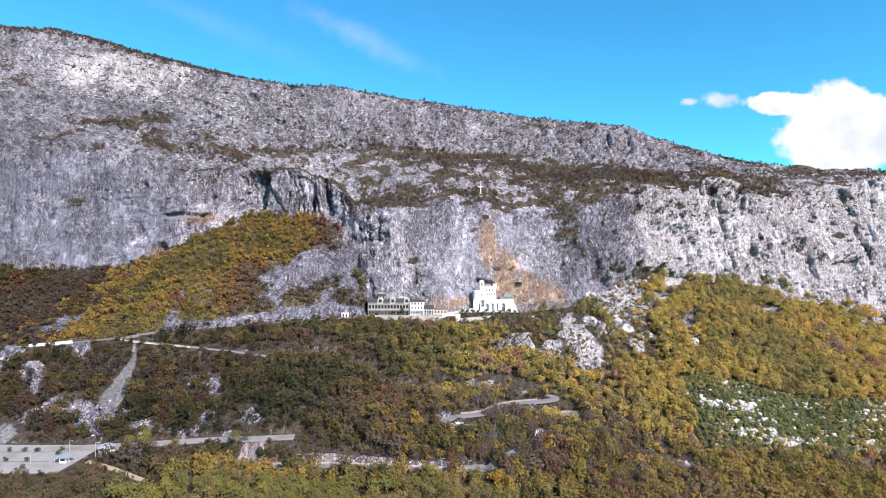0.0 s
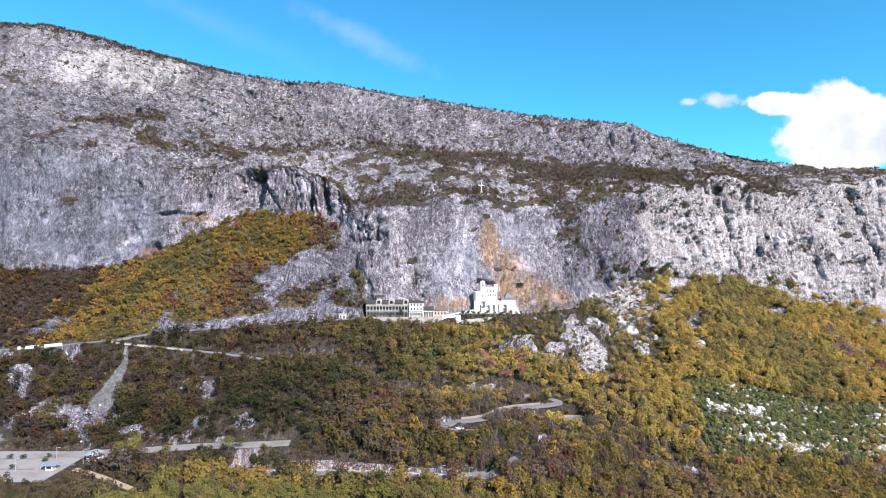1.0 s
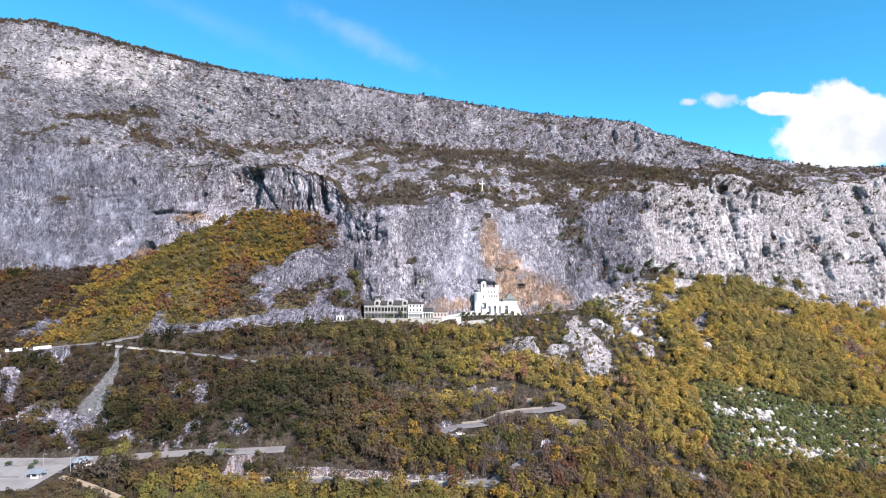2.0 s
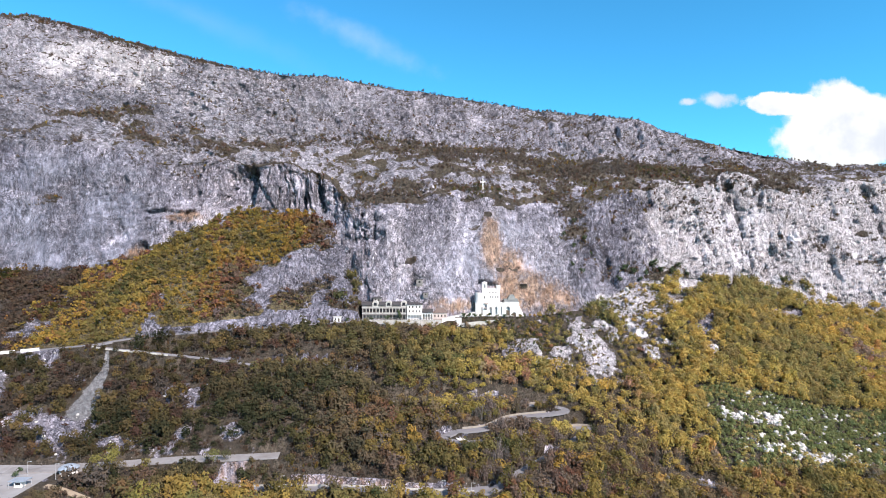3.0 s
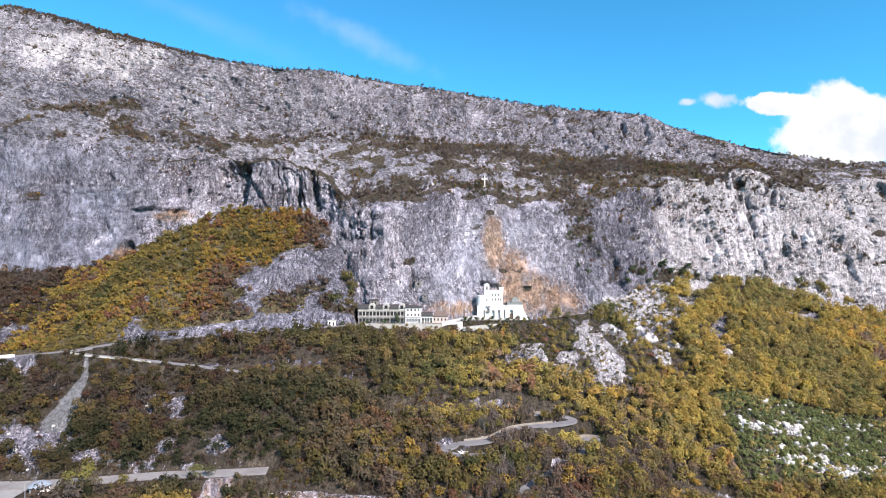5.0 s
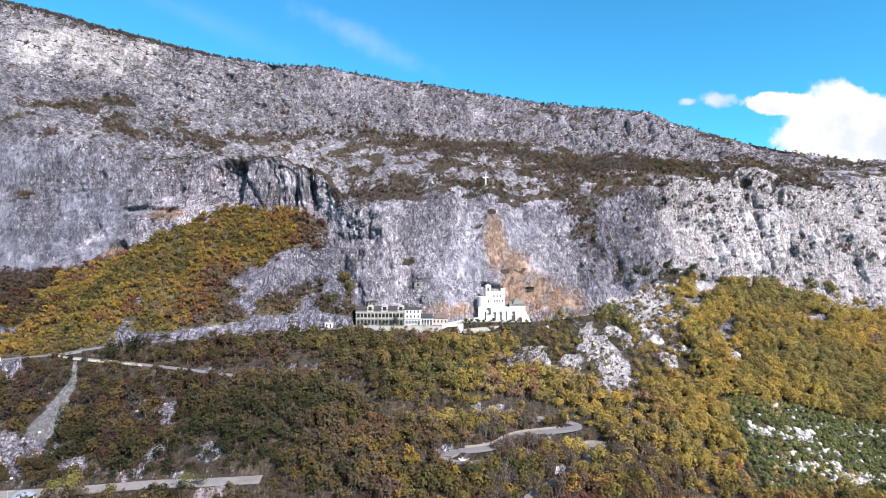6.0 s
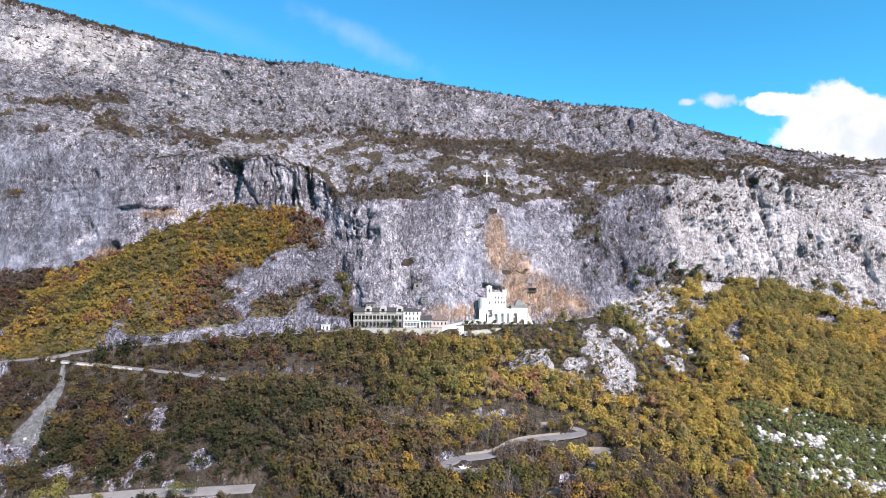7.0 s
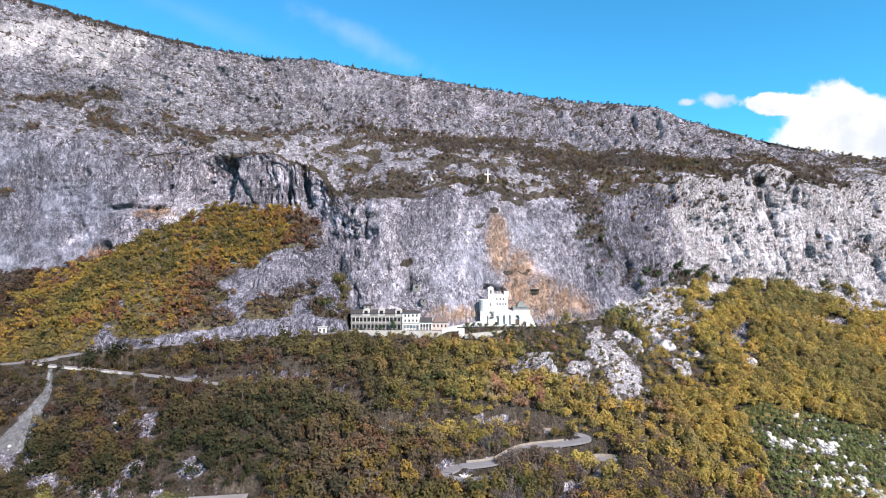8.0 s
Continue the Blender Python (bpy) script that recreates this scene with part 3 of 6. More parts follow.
    scar = np.maximum(scar, 0.9 * ridge((-106, 302, 74), (-70, 300, 72), 6) * (0.6 + 1.2 * patch2))
    # bare rock between the hill's woods and the cliff
    scar = np.maximum(scar, knoll * np.exp(-((gz - sill - 149) / 7) ** 2) * (0.7 + 1.1 * patch2))
    scar = np.maximum(scar, smooth(gx + 4 * patch2 + 4 * patch, -80, -70) * smooth(gx, -58, -62) * (level > 5.03) * (level < 6) * (0.54 + 0.9 * patch2 + 0.4 * patch))
    tree_line = np.interp(gx, (100, 130, 165, 195, 217, 250, 300, 420), (5.15, 5.25, 5.42, 5.75, 5.92, 5.82, 5.55, 5.35))
    scar = np.maximum(scar, 0.85 * smooth(level, tree_line - 0.06, tree_line + 0.06) * (level < 6.02) * smooth(gx, 95, 112) * (0.85 + 0.6 * patch2))
    terraces = np.abs(fbm(gx / 26, gy / 10, gz / 6, 4, 77))
    scar = np.maximum(scar, 0.75 * smooth(blob(210, 352, 54, 62, 26, 20), 0.25, 0.6) * smooth(terraces, 0.13, 0.03))
    ledge_lines = ridge((148, 354, 67), (176, 354, 63), 3.2)
    for a, b, r in (((186, 356, 64), (272, 362, 58), 4.0), ((214, 350, 55), (262, 354, 53), 3.0), ((204, 344, 43), (258, 347, 38), 5.5), ((172, 346, 50), (200, 347, 48), 2.6)):
        ledge_lines = np.maximum(ledge_lines, ridge(a, b, r))
    ledge_lines = np.clip(ledge_lines * (0.75 + 1.5 * patch2 + 0.5 * patch), 0, 1)
    scar = np.maximum(scar, ledge_lines)
    rock = np.clip(np.maximum(rock * smooth(level, 3.6, 5.0), np.maximum(bluff * (1.0 + 0.5 * patch2), scar)), 0, 1)
    soil = 1 - rock
    green = np.maximum(0.5 * ridge((-306, 482, 268), (-235, 499, 260), 5), 0.5 * ridge((-235, 499, 258), (-186, 500, 244), 5)) * (0.7 + 0.9 * patch2)
    green = np.maximum(green, 0.5 * blob(-290, 458, 198, 16, 30, 4))
    green = np.maximum(green, 0.6 * blob(98, 450, 178, 14, 40, 28))
    soil = np.maximum(soil, np.clip(green * (1.1 + 0.6 * patch2), 0, 0.9))
    rock = rock * near
    warp = 5 * fbm(gx / 30, gy / 30, gz / 30, 3, 29)
    ribs = fbm((gx + warp) / 15, gy / 30, gz / 70, 4, 41)
    flutes = fbm((gx + warp) / 4.2, gy / 9, gz / 26, 3, 43)
    ledges = fbm(gx / 60, gy / 60, (gz + warp * 0.6 - 0.06 * gx) / 7.0, 3, 47)
    blocks = fbm(gx / 3.4, gy / 3.4, gz / 3.4, 3, 53)
    sharp = 1 - 2 * np.abs(fbm((gx - warp) / 24, gy / 24, gz / 34, 4, 59))
    seam = np.abs(fbm((gx + warp) / 7.5, gy / 14, gz / 30, 4, 67))
    split_ = np.abs(fbm(gx / 26, gy / 26, (gz - 0.10 * gx + warp) / 5.5, 3, 69))
    knob = np.abs(fbm(gx / 5.0, gy / 5.0, gz / 5.0, 3, 73))
    upper = smooth(level, 7.6, 8.1)
    bluff = np.clip(bluff, 0, 1)
    rough = 0.25 + 0.8 * smooth(fbm(gx / 55, gy / 55, gz / 38, 3, 79) + 0.35 * upper, -0.35, 0.5)
    flank = smooth(gx, -100, -85) * smooth(gx, -40, -60) * (level < 6.9)
    rough = np.maximum(rough, np.maximum(1.3 * np.maximum(bluff, knoll), 0.55 * flank))
    # the open slopes above the brow, the smooth walls, and the pillared wall in the sun
    karst = np.clip(smooth(level + 0.10 * patch, 6.92, 7.15) * (1 - smooth(level, 7.9, 8.15)) + smooth(level, 7.9, 8.15) * (0.85 - 0.5 * smooth(gx + 30 * patch, -150, -40)), 0, 1) * (level < 9.6)
    slick = smooth(level, 5.95, 6.05) * (1 - smooth(level, 6.75, 7.0)) * np.clip(np.maximum(1 - smooth(gx + 25 * patch, -225, -190), 1.1 * blob(40, 425, 148, 52, 60, 38)) * (0.75 + 0.6 * patch), 0, 1)
    pillar = smooth(gx + 12 * patch, 105, 150) * smooth(level, 5.95, 6.05) * (1 - smooth(level, 6.95, 7.2))
    pillar = np.maximum(pillar, 0.8 * smooth(gx + 20 * patch, 40, 80) * (1 - smooth(gx, 250, 290)) * smooth(level, 8.15, 8.3) * (1 - smooth(level, 8.8, 8.95)))
    rough = rough * (1 - 0.65 * slick) * (1 - 0.45 * karst)
    rough = np.where(pillar > 0, rough * (1 - pillar) + 0.6 * pillar, rough)
    bench = smooth(level + 0.08 * patch, 7.0, 7.15) * (1 - smooth(level + 0.1 * patch, 7.85, 8.1))
    tuft = np.clip(0.42 + 0.6 * bench + 0.7 * fbm(gx / 60, gy / 60, (gz + 0.2 * gx) / 18, 3, 131), 0, 1)
    pick = np.nonzero(rock > 0.05)
    bx, by, bz = gx[pick] + 0.5 * warp[pick], gy[pick], gz[pick] + 0.5 * warp[pick]
    slabs, block = np.zeros(gx.shape), np.zeros(gx.shape)
    own, gap = cells_of(bx / 8.0, by / 9.0, bz / 15.0, 201)
    slabs[pick] = 1.1 * own - 1.0 * smooth(gap, 0.10, 0.0)
    own, gap = cells_of(bx / 3.2, by / 3.6, bz / 5.0, 211)
    block[pick] = 0.7 * own - 0.7 * smooth(gap, 0.16, 0.0)
    lump = np.zeros(gx.shape)
    own, gap = cells_of(bx / 3.0, by / 3.0, (bz + 0.18 * bx) / 2.2, 221)
    own2, _ = cells_of(bx / 6.5, by / 6.5, (bz + 0.18 * bx) / 4.0, 231)
    lump[pick] = 0.75 * own + 0.5 * own2 - 0.8 * smooth(gap, 0.2, 0.0)
    columns = np.abs(fbm((gx + 0.6 * warp) / 4.6, gy / 14, gz / 55, 3, 97))
    steps_ = fbm(gx / 50, gy / 50, (gz + 0.20 * gx + warp) / 5.0, 3, 99)
    out = rock * (karst * (1.45 * lump + 1.3 * steps_) + pillar * (3.4 * np.minimum(columns, 0.5) - 3.0 * smooth(columns, 0.10, 0.0)))
    out = out + rock * (2.4 * ribs + rough * (0.7 * flutes + 1.0 * ledges + 0.3 * blocks + block) + (0.35 + 0.65 * rough) * slabs + 1.5 * np.minimum(sharp, 0.4) * cliff)
    out = out - rock * rough * (2.6 * smooth(seam, 0.16, 0.0) * cliff * (1 - 0.4 * upper) * (1 - 0.6 * flank) + (1.3 + 1.2 * upper) * smooth(split_, 0.14, 0.0) + 0.5 * smooth(knob, 0.15, 0.0))
    out = out * (1 - 0.85 * np.exp(-(((gx - 33) / 26) ** 2 + ((gz - 120) / 16) ** 2) ** 2) * (level < 6.6))
    out = out + near * (0.35 * fbm(gx / 6, gy / 6, gz / 6, 3, 61))
    # hollows, overhangs and clefts
    face = (level > 5.9) & (level < 7.2)
    alcove = smooth(1 - ((gx + 159 + 0.8 * warp) / 14) ** 2, 0.0, 0.4) * smooth(227 + 0.8 * warp - 0.015 * (gx + 159) ** 2 - gz, 0.0, 3.5) * smooth(gz, 188, 197)
    slot = smooth(1 - ((gx + 205) / 19) ** 2, 0.0, 0.4) * smooth(190.0 + 0.06 * (gx + 204) + 0.4 * warp - gz, 0.0, 1.0) * smooth(gz, 183.5, 188)
    out = out - face * 4.0 * blob(-103, 470, 203, 15, 50, 13) * smooth(np.abs(fbm((gx + 0.5 * warp) / 5.0, gy / 40, gz / 60, 2, 83)), 0.25, 0.02)
    out = out - face * (11 * alcove + 4.5 * slot + 8 * smooth(1 - ((gx + 219 + 0.3 * warp) / 6.5) ** 2 - ((gz - 158) / 8) ** 2, 0.0, 0.5) + 6 * blob(-108, 474, 205, 4, 40, 12) * 0.6 + 3 * blob(-96, 470, 203, 2.5, 40, 11))
    gash = np.zeros(gx.shape)
    r = np.random.default_rng(77)
    fissures = []
    for count, xa, xb, za, zb in ((46, 118, 400, 140, 212), (22, 40, 250, 258, 292), (16, -130, -70, 195, 226), (14, -66, -20, 125, 188)):
        for _ in range(count):
            x0, z0, long_ = r.uniform(xa, xb), r.uniform(za, zb), r.uniform(9, 30)
            fissures.append((x0, z0, x0 + r.normal(0, 0.12) * long_, z0 - long_, r.uniform(0.5, 1.0), r.uniform(1.2, 3.6)))
    for x0, z0, x1, z1, wide_, deep in CRACKS_WEST + CRACKS_EAST + fissures:
        t = np.clip(((gx - x0) * (x1 - x0) + (gz - z0) * (z1 - z0)) / ((x1 - x0) ** 2 + (z1 - z0) ** 2), 0, 1)
        away = np.hypot(gx - x0 - t * (x1 - x0) + 0.35 * warp + 0.8 * patch2, gz - z0 - t * (z1 - z0))
        gash = np.maximum(gash, deep * smooth(away, 1.7 * wide_, 0.4 * wide_) * (0.8 + 0.5 * patch2))
    gash = gash * (level > 5.9) * (level < 9.0) * (gy > 400)
    out = out - gash
    out = out - face * 4.5 * smooth(1 - ((gx - 31 + 0.5 * warp) / 10) ** 2 - ((gz - 134.5 + 1.5 * patch2) / 5) ** 2, 0.0, 0.6)          # the shallow cave behind the church
    out = out + 5.0 * smooth(bluff + 0.3 * patch2, 0.2, 0.85)
    normal = grid_normals(gx, gy, gz)
    gx, gy, gz = gx + normal[0] * out * 0.5, gy + normal[1] * out, gz + normal[2] * out * 0.6
    shelves = smooth(grid_normals(gx, gy, gz)[2], 0.42, 0.68) * cliff * smooth(level, 6.3, 6.9) * (1 - shelf) * (1 - smooth(slick, 0.1, 0.4)) * (1 - 0.85 * smooth(gx, -70, -55) * (1 - smooth(gx, 80, 95)) * (level < 6.95))
    soil = np.maximum(soil, shelves * np.clip(0.62 + 0.35 * patch2, 0, 0.8))
    # benches cut for the roads, the car park and the monastery's terraces
    clear, cutting = np.full(gx.shape, 99.0), np.zeros(gx.shape)
    low = np.broadcast_to((level > 1.5) & (level < 6.0), gx.shape) & (np.abs(gx) < 460)
    height = np.zeros(gx.shape)
    for name, (width, _) in ROADS.items():
        line = ROAD_LINES[name]
        x0, x1, y0, y1 = line[:, 0].min() - 14, line[:, 0].max() + 14, line[:, 1].min() - 14, line[:, 1].max() + 14
        pick = np.nonzero(low & (gx > x0) & (gx < x1) & (gy > y0) & (gy < y1))
        for part_ in np.array_split(np.arange(len(pick[0])), max(1, len(pick[0]) // 4000)):
            i = (pick[0][part_], pick[1][part_])
            d = np.hypot(gx[i][:, None] - line[None, :, 0], gy[i][:, None] - line[None, :, 1])
            j = d.argmin(1)
            d = d[np.arange(len(j)), j] - width / 2
            closer = d < clear[i]
            height[i] = np.where(closer, line[j, 2] - 0.25, height[i])
            clear[i] = np.minimum(clear[i], d)
            uphill = gy[i] > line[j, 1] - 1
            long_bank, cut = (name == "road_1") & (gx[i] > -180), (name == "road_3") & (line[j, 1] < 292)
            reach = np.where(long_bank, 6.0, np.where(cut, 4.5, 3.0))
            bank = (d > 0) & (d < reach) & uphill
            soil[i] = np.minimum(soil[i], np.where(bank, np.where(long_bank, 0.22, np.where(reach > 4, 0.35, 0.8)) - np.where(long_bank, 0.3, 0.7) * patch[i], soil[i]))
            cutting[i] = np.maximum(cutting[i], (bank & cut) * 0.45)
    w = (1 - smooth(clear, 0.7, 3.6)) * (clear < 90)
    gz = gz * (1 - w) + height * w
    for x0, x1, y0, y1, z, soft in PADS:
        d = np.maximum(np.maximum(x0 - gx, gx - x1), np.maximum(y0 - gy, gy - y1))
        w = (1 - smooth(d, 0.0, soft)) * low
        gz, clear = gz * (1 - w) + z * w, np.where(low, np.minimum(clear, d), clear)
    stain = np.maximum(np.maximum(blob(52, 425, 132, 22, 60, 18), 0.8 * blob(72, 430, 126, 18, 60, 16)), blob(34, 425, 164, 9, 60, 24))
    stain = np.maximum(stain, np.maximum(0.85 * blob(46, 428, 148, 13, 60, 16), 0.75 * blob(80, 432, 124, 18, 60, 14)))
    stain = np.maximum(stain, 0.75 * blob(8, 416, 122, 26, 40, 7)) * face
    stain = np.maximum(stain, np.maximum(1.1 * blob(-193, 462, 184, 14, 40, 5), 0.9 * blob(-222, 446, 156, 8, 30, 7)) * (level > 6))
    stain = np.maximum(stain, cutting)
    gravel = np.exp(-((gx + 186.5 - 0.02 * (gy - 340)) / (1.8 + 0.25 * np.clip(350 - gy, 0, 40))) ** 2) * smooth(gy, 318, 326) * (1 - smooth(gy, 346, 354))
    gravel = np.maximum(gravel, 0.8 * blob(-232, 302, 62, 16, 10, 8))
    grass = np.where((level > 5) & (gx < -80 + 12 * patch), smooth(gx + 25 * patch, -262, -225), 0.06) * (level < 6.4)
    # painted shade: darker left wall, road banks, wall beside the dome, open slopes
    painted_shade = (1 - smooth(gx + 30 * patch, -270, -150)) * smooth(level, 5.95, 6.05) * (1 - 0.75 * smooth(level, 8.1, 8.5)) * (0.85 + 0.5 * patch)
    painted_shade = np.maximum(painted_shade, 1.0 * (level < 6.0) * (gx < -45) * (0.45 + 0.55 * smooth(gy, 345, 365)))
    painted_shade = np.maximum(painted_shade, 0.75 * smooth(gx + 12 * patch, 80, 100) * (1 - smooth(gx + 12 * patch, 140, 180)) * (level > 6) * (1 - smooth(level, 6.9, 7.1)))
    painted_shade = np.clip(np.maximum(painted_shade, 0.35 * smooth(level, 7.0, 7.2) * (level < 9.2)), 0, 1)
    belt = thicket_at(gx + 4 * patch, gz + 3 * patch2 + 2 * patch) * (level > 6.0) * (level < 9.3) * (gy > 400)
    soil = np.maximum(soil, np.clip(belt * (0.62 + 0.8 * patch2), 0, 0.7))
    soil = np.maximum(soil, 0.7 * smooth(level, 8.86, 8.95) * (level < 9.3) * (1 - smooth(gx, -210, -150)))
    grass = np.maximum(grass, 0.22 * shelf * (1 - belt))
    seep_and_shade = np.maximum(np.maximum(0.8 * blob(-100, 470, 203, 24, 60, 11), 0.7 * blob(-146, 474, 208, 9, 60, 14)), np.maximum(0.5 * blob(-300, 450, 205, 14, 60, 8), 0.45 * blob(-205, 460, 196, 30, 60, 8))) * face
    # the carved cracks are darkened here as painted shade
    seep_and_shade = np.maximum(seep_and_shade, 0.16 * gash)
    # right wall and summit patch lightened to paint in their sunlight
    pale = np.maximum(np.maximum(bluff * (gx > 0), np.maximum(1.1 * ledge_lines, 0.8 * scar * smooth(gx, 35, 60))), np.clip(smooth(gx + 20 * patch, 130, 190) * (level > 5.9) * (1 - smooth(level, 6.9, 7.3)) * (1.05 + 0.4 * patch) + 1.7 * blob(-280, 505, 315, 50, 60, 24) * (0.8 + 0.6 * patch), 0, 1))
    return gx, gy, gz, level, soil, stain, gravel, clear, bluff, grass, seep_and_shade, pale, karst * rock, slick, tuft, painted_shade


def grid_mesh(name, gx, gy, gz, attributes, mat):
    rows, cols = gx.shape
    co = np.stack((gx, gy, gz), -1).reshape(-1, 3)
    i = (np.arange(rows - 1)[:, None] * cols + np.arange(cols - 1)[None, :]).ravel()
    faces = np.stack((i, i + 1, i + cols + 1, i + cols), -1)
    return array_mesh(name, co, faces, attributes, [mat])


def array_mesh(name, co, faces, attributes=(), mats=(), slots=None):
    """A mesh from arrays; every face has as many corners as faces has columns."""
    me = bpy.data.meshes.new(name)
    n, k = faces.shape
    me.vertices.add(len(co))
    me.vertices.foreach_set("co", np.ascontiguousarray(co, np.float32).ravel())
    me.loops.add(n * k)
    me.loops.foreach_set("vertex_index", np.ascontiguousarray(faces, np.int32).ravel())
    me.polygons.add(n)
    me.polygons.foreach_set("loop_start", np.arange(0, n * k, k, dtype=np.int32))
    for mat in mats:
        me.materials.append(mat)
    if slots is not None:
        me.polygons.foreach_set("material_index", slots.astype(np.int32))
    for key, data in attributes:
        if data.ndim == 1:
            me.attributes.new(key, "FLOAT", "POINT").data.foreach_set("value", data.astype(np.float32))
        else:
            rgba = np.concatenate((data, np.ones((len(data), 1))), 1).astype(np.float32)
            me.attributes.new(key, "FLOAT_COLOR", "POINT").data.foreach_set("color", rgba.ravel())
    me.update(calc_edges=True)
    me.validate()
    return me


# flat places: x from, x to, y from, y to, height, metres of bank round it
PADS = [
    (-264, -172, 257, 296, 59.6, 5.0),
    (-174, -160, 278, 294, 59.6, 2.0),
    (-54, 8, 398.5, 413, 113.6, 1.2),
    (8, 54, 401.5, 413, 115.4, 1.5),
]
GX, GY, GZ, LEVEL, SOIL, STAIN, GRAVEL, CLEAR, BLUFF, GRASS, SEEP_AND_SHADE, PALE, KARST, SLICK, TUFT, PAINTED_SHADE = build_ground()
ground = new("ground", grid_mesh("ground", GX, GY, GZ, [("soil", SOIL.ravel()), ("stain", STAIN.ravel()), ("gravel", GRAVEL.ravel()), ("grass", GRASS.ravel()), ("pale_and_sunlit", np.clip(PALE, 0, 1).ravel()), ("seep_and_shade", SEEP_AND_SHADE.ravel()), ("karst", KARST.ravel()), ("slick", SLICK.ravel()), ("tuft", TUFT.ravel()), ("painted_shade", PAINTED_SHADE.ravel())], ROCK))
tagged(ground, "grey limestone cliffs above autumn slopes of thin brown soil", "mountain", kind="structure")


# ---- roads ----
def part(name, bm, mat, parent, label=""):
    """One mesh under a thing or a part; the shape is given in the world's metres."""
    me = bpy.data.meshes.new(name)
    bm.to_mesh(me)
    bm.free()
    me.materials.append(mat)
    ob = new(name, me)
    if parent is not None:
        ob.parent = parent
        ob.matrix_parent_inverse = parent.matrix_world.inverted()
    if label:
        ob["label"] = label
    return ob


def ribbon(line, width, thick, lift=0.0, shift=0.0):
    """A band along a line: a closed strip with a top, a bottom and two sides."""
    bm = bmesh.new()
    xy = np.gradient(line[:, :2], axis=0)
    xy /= np.maximum(np.linalg.norm(xy, axis=1), 1e-6)[:, None]
    side_ = np.stack((xy[:, 1], -xy[:, 0]), -1)
    rings = []
    for p, s in zip(line, side_):
        a, b = p[:2] + s * (shift + width / 2), p[:2] + s * (shift - width / 2)
        rings.append([bm.verts.new((q[0], q[1], p[2] + lift + h)) for q, h in ((a, -thick), (a, 0), (b, 0), (b, -thick))])
    for r, s in zip(rings, rings[1:]):
        for k in range(4):
            bm.faces.new((r[k], r[(k + 1) % 4], s[(k + 1) % 4], s[k]))
    bm.faces.new(rings[0]), bm.faces.new(rings[-1][::-1])
    bmesh.ops.recalc_face_normals(bm, faces=bm.faces)
    return bm


for road_name, (wide, _) in ROADS.items():
    road = part(road_name, ribbon(ROAD_LINES[road_name], wide, 0.9), {"road_6": DIRT_TRACK, "road_4": WORN_PAVING}.get(road_name, ASPHALT), None)
    tagged(road, "weathered grey asphalt mountain road cut into the slope", "road", kind="structure")


# ---- woods and scrub ----
rng = np.random.default_rng(5)


def crown(leaves, lobes, size, seed, tall=1.0, open_=0.0):
    """Leaf tufts, one triangle each, over a few lobes: a crown about 1 wide, its foot at z = 0."""
    r = np.random.default_rng(seed)
    centre = r.normal(0, 1, (lobes, 3)) * (0.17, 0.17, 0.15 * tall) + (0, 0, 0.52 * tall)
    radius = r.uniform(0.2, 0.33, lobes)
    which = r.integers(0, lobes, leaves)
    way_ = r.normal(0, 1, (leaves, 3))
    way_ /= np.linalg.norm(way_, axis=1)[:, None]
    way_[:, 2] = np.where(way_[:, 2] < -0.5, -way_[:, 2], way_[:, 2])
    at = centre[which] + way_ * radius[which, None] * r.uniform(0.72 - open_, 1.12, (leaves, 1)) * (1, 1, 0.9 * tall)
    n = way_ + r.normal(0, 0.36, (leaves, 3)) + (0, 0, 0.15)
    n /= np.linalg.norm(n, axis=1)[:, None]
    a = np.cross(n, r.normal(0, 1, (leaves, 3)))
    a /= np.linalg.norm(a, axis=1)[:, None]
    b = np.cross(n, a)
    s = size * r.uniform(0.6, 1.35, (leaves, 1))
    co = np.stack((at + a * s, at - a * s * 0.6 + b * s * 0.8, at - a * s * 0.5 - b * s * 0.85), 1).reshape(-1, 3)
    return co, np.arange(leaves * 3).reshape(-1, 3)


def trunk(seed, tall=0.6, thick=0.035):
    """A tapered trunk with three limbs."""
    r = np.random.default_rng(seed)
    co, faces = [], []
    stems = [((0, 0, -0.12), (r.normal(0, 0.03), r.normal(0, 0.03), tall * 0.8), thick)]
    for k in range(3):
        turn = k * 2.1 + r.uniform(0, 1)
        stems.append(((0, 0, tall * r.uniform(0.3, 0.5)), (0.26 * math.cos(turn), 0.26 * math.sin(turn), tall * r.uniform(0.75, 1.0)), thick * 0.5))
    for a, b, w in stems:
        base = len(co)
        for p, q in ((a, w), (b, w * 0.35)):
            co += [(p[0] + q * math.cos(u), p[1] + q * math.sin(u), p[2]) for u in (0, 2.094, 4.189)]
        for k in range(3):
            m = (k + 1) % 3
            faces += [(base + k, base + m, base + 3 + m), (base + k, base + 3 + m, base + 3 + k)]
    return np.array(co), np.array(faces)


def twigs(count, seed):
    """A bare bush: thin twigs fanning from the ground."""
    r = np.random.default_rng(seed)
    co = []
    for _ in range(count):
        u, lean = r.uniform(0, 6.283), abs(r.normal(0, 0.5))
        a = np.array((r.normal(0, 0.12), r.normal(0, 0.12), r.uniform(0, 0.3)))
        b = a + np.array((math.cos(u) * math.sin(lean), math.sin(u) * math.sin(lean), math.cos(lean))) * r.uniform(0.35, 0.75)
        w = np.array((-math.sin(u), math.cos(u), 0)) * 0.035
        co += [a - w, a + w, b]
    return np.array(co), np.arange(count * 3).reshape(-1, 3)


EX = np.stack((np.diff(GX, axis=1)[:-1], np.diff(GY, axis=1)[:-1], np.diff(GZ, axis=1)[:-1]), -1)
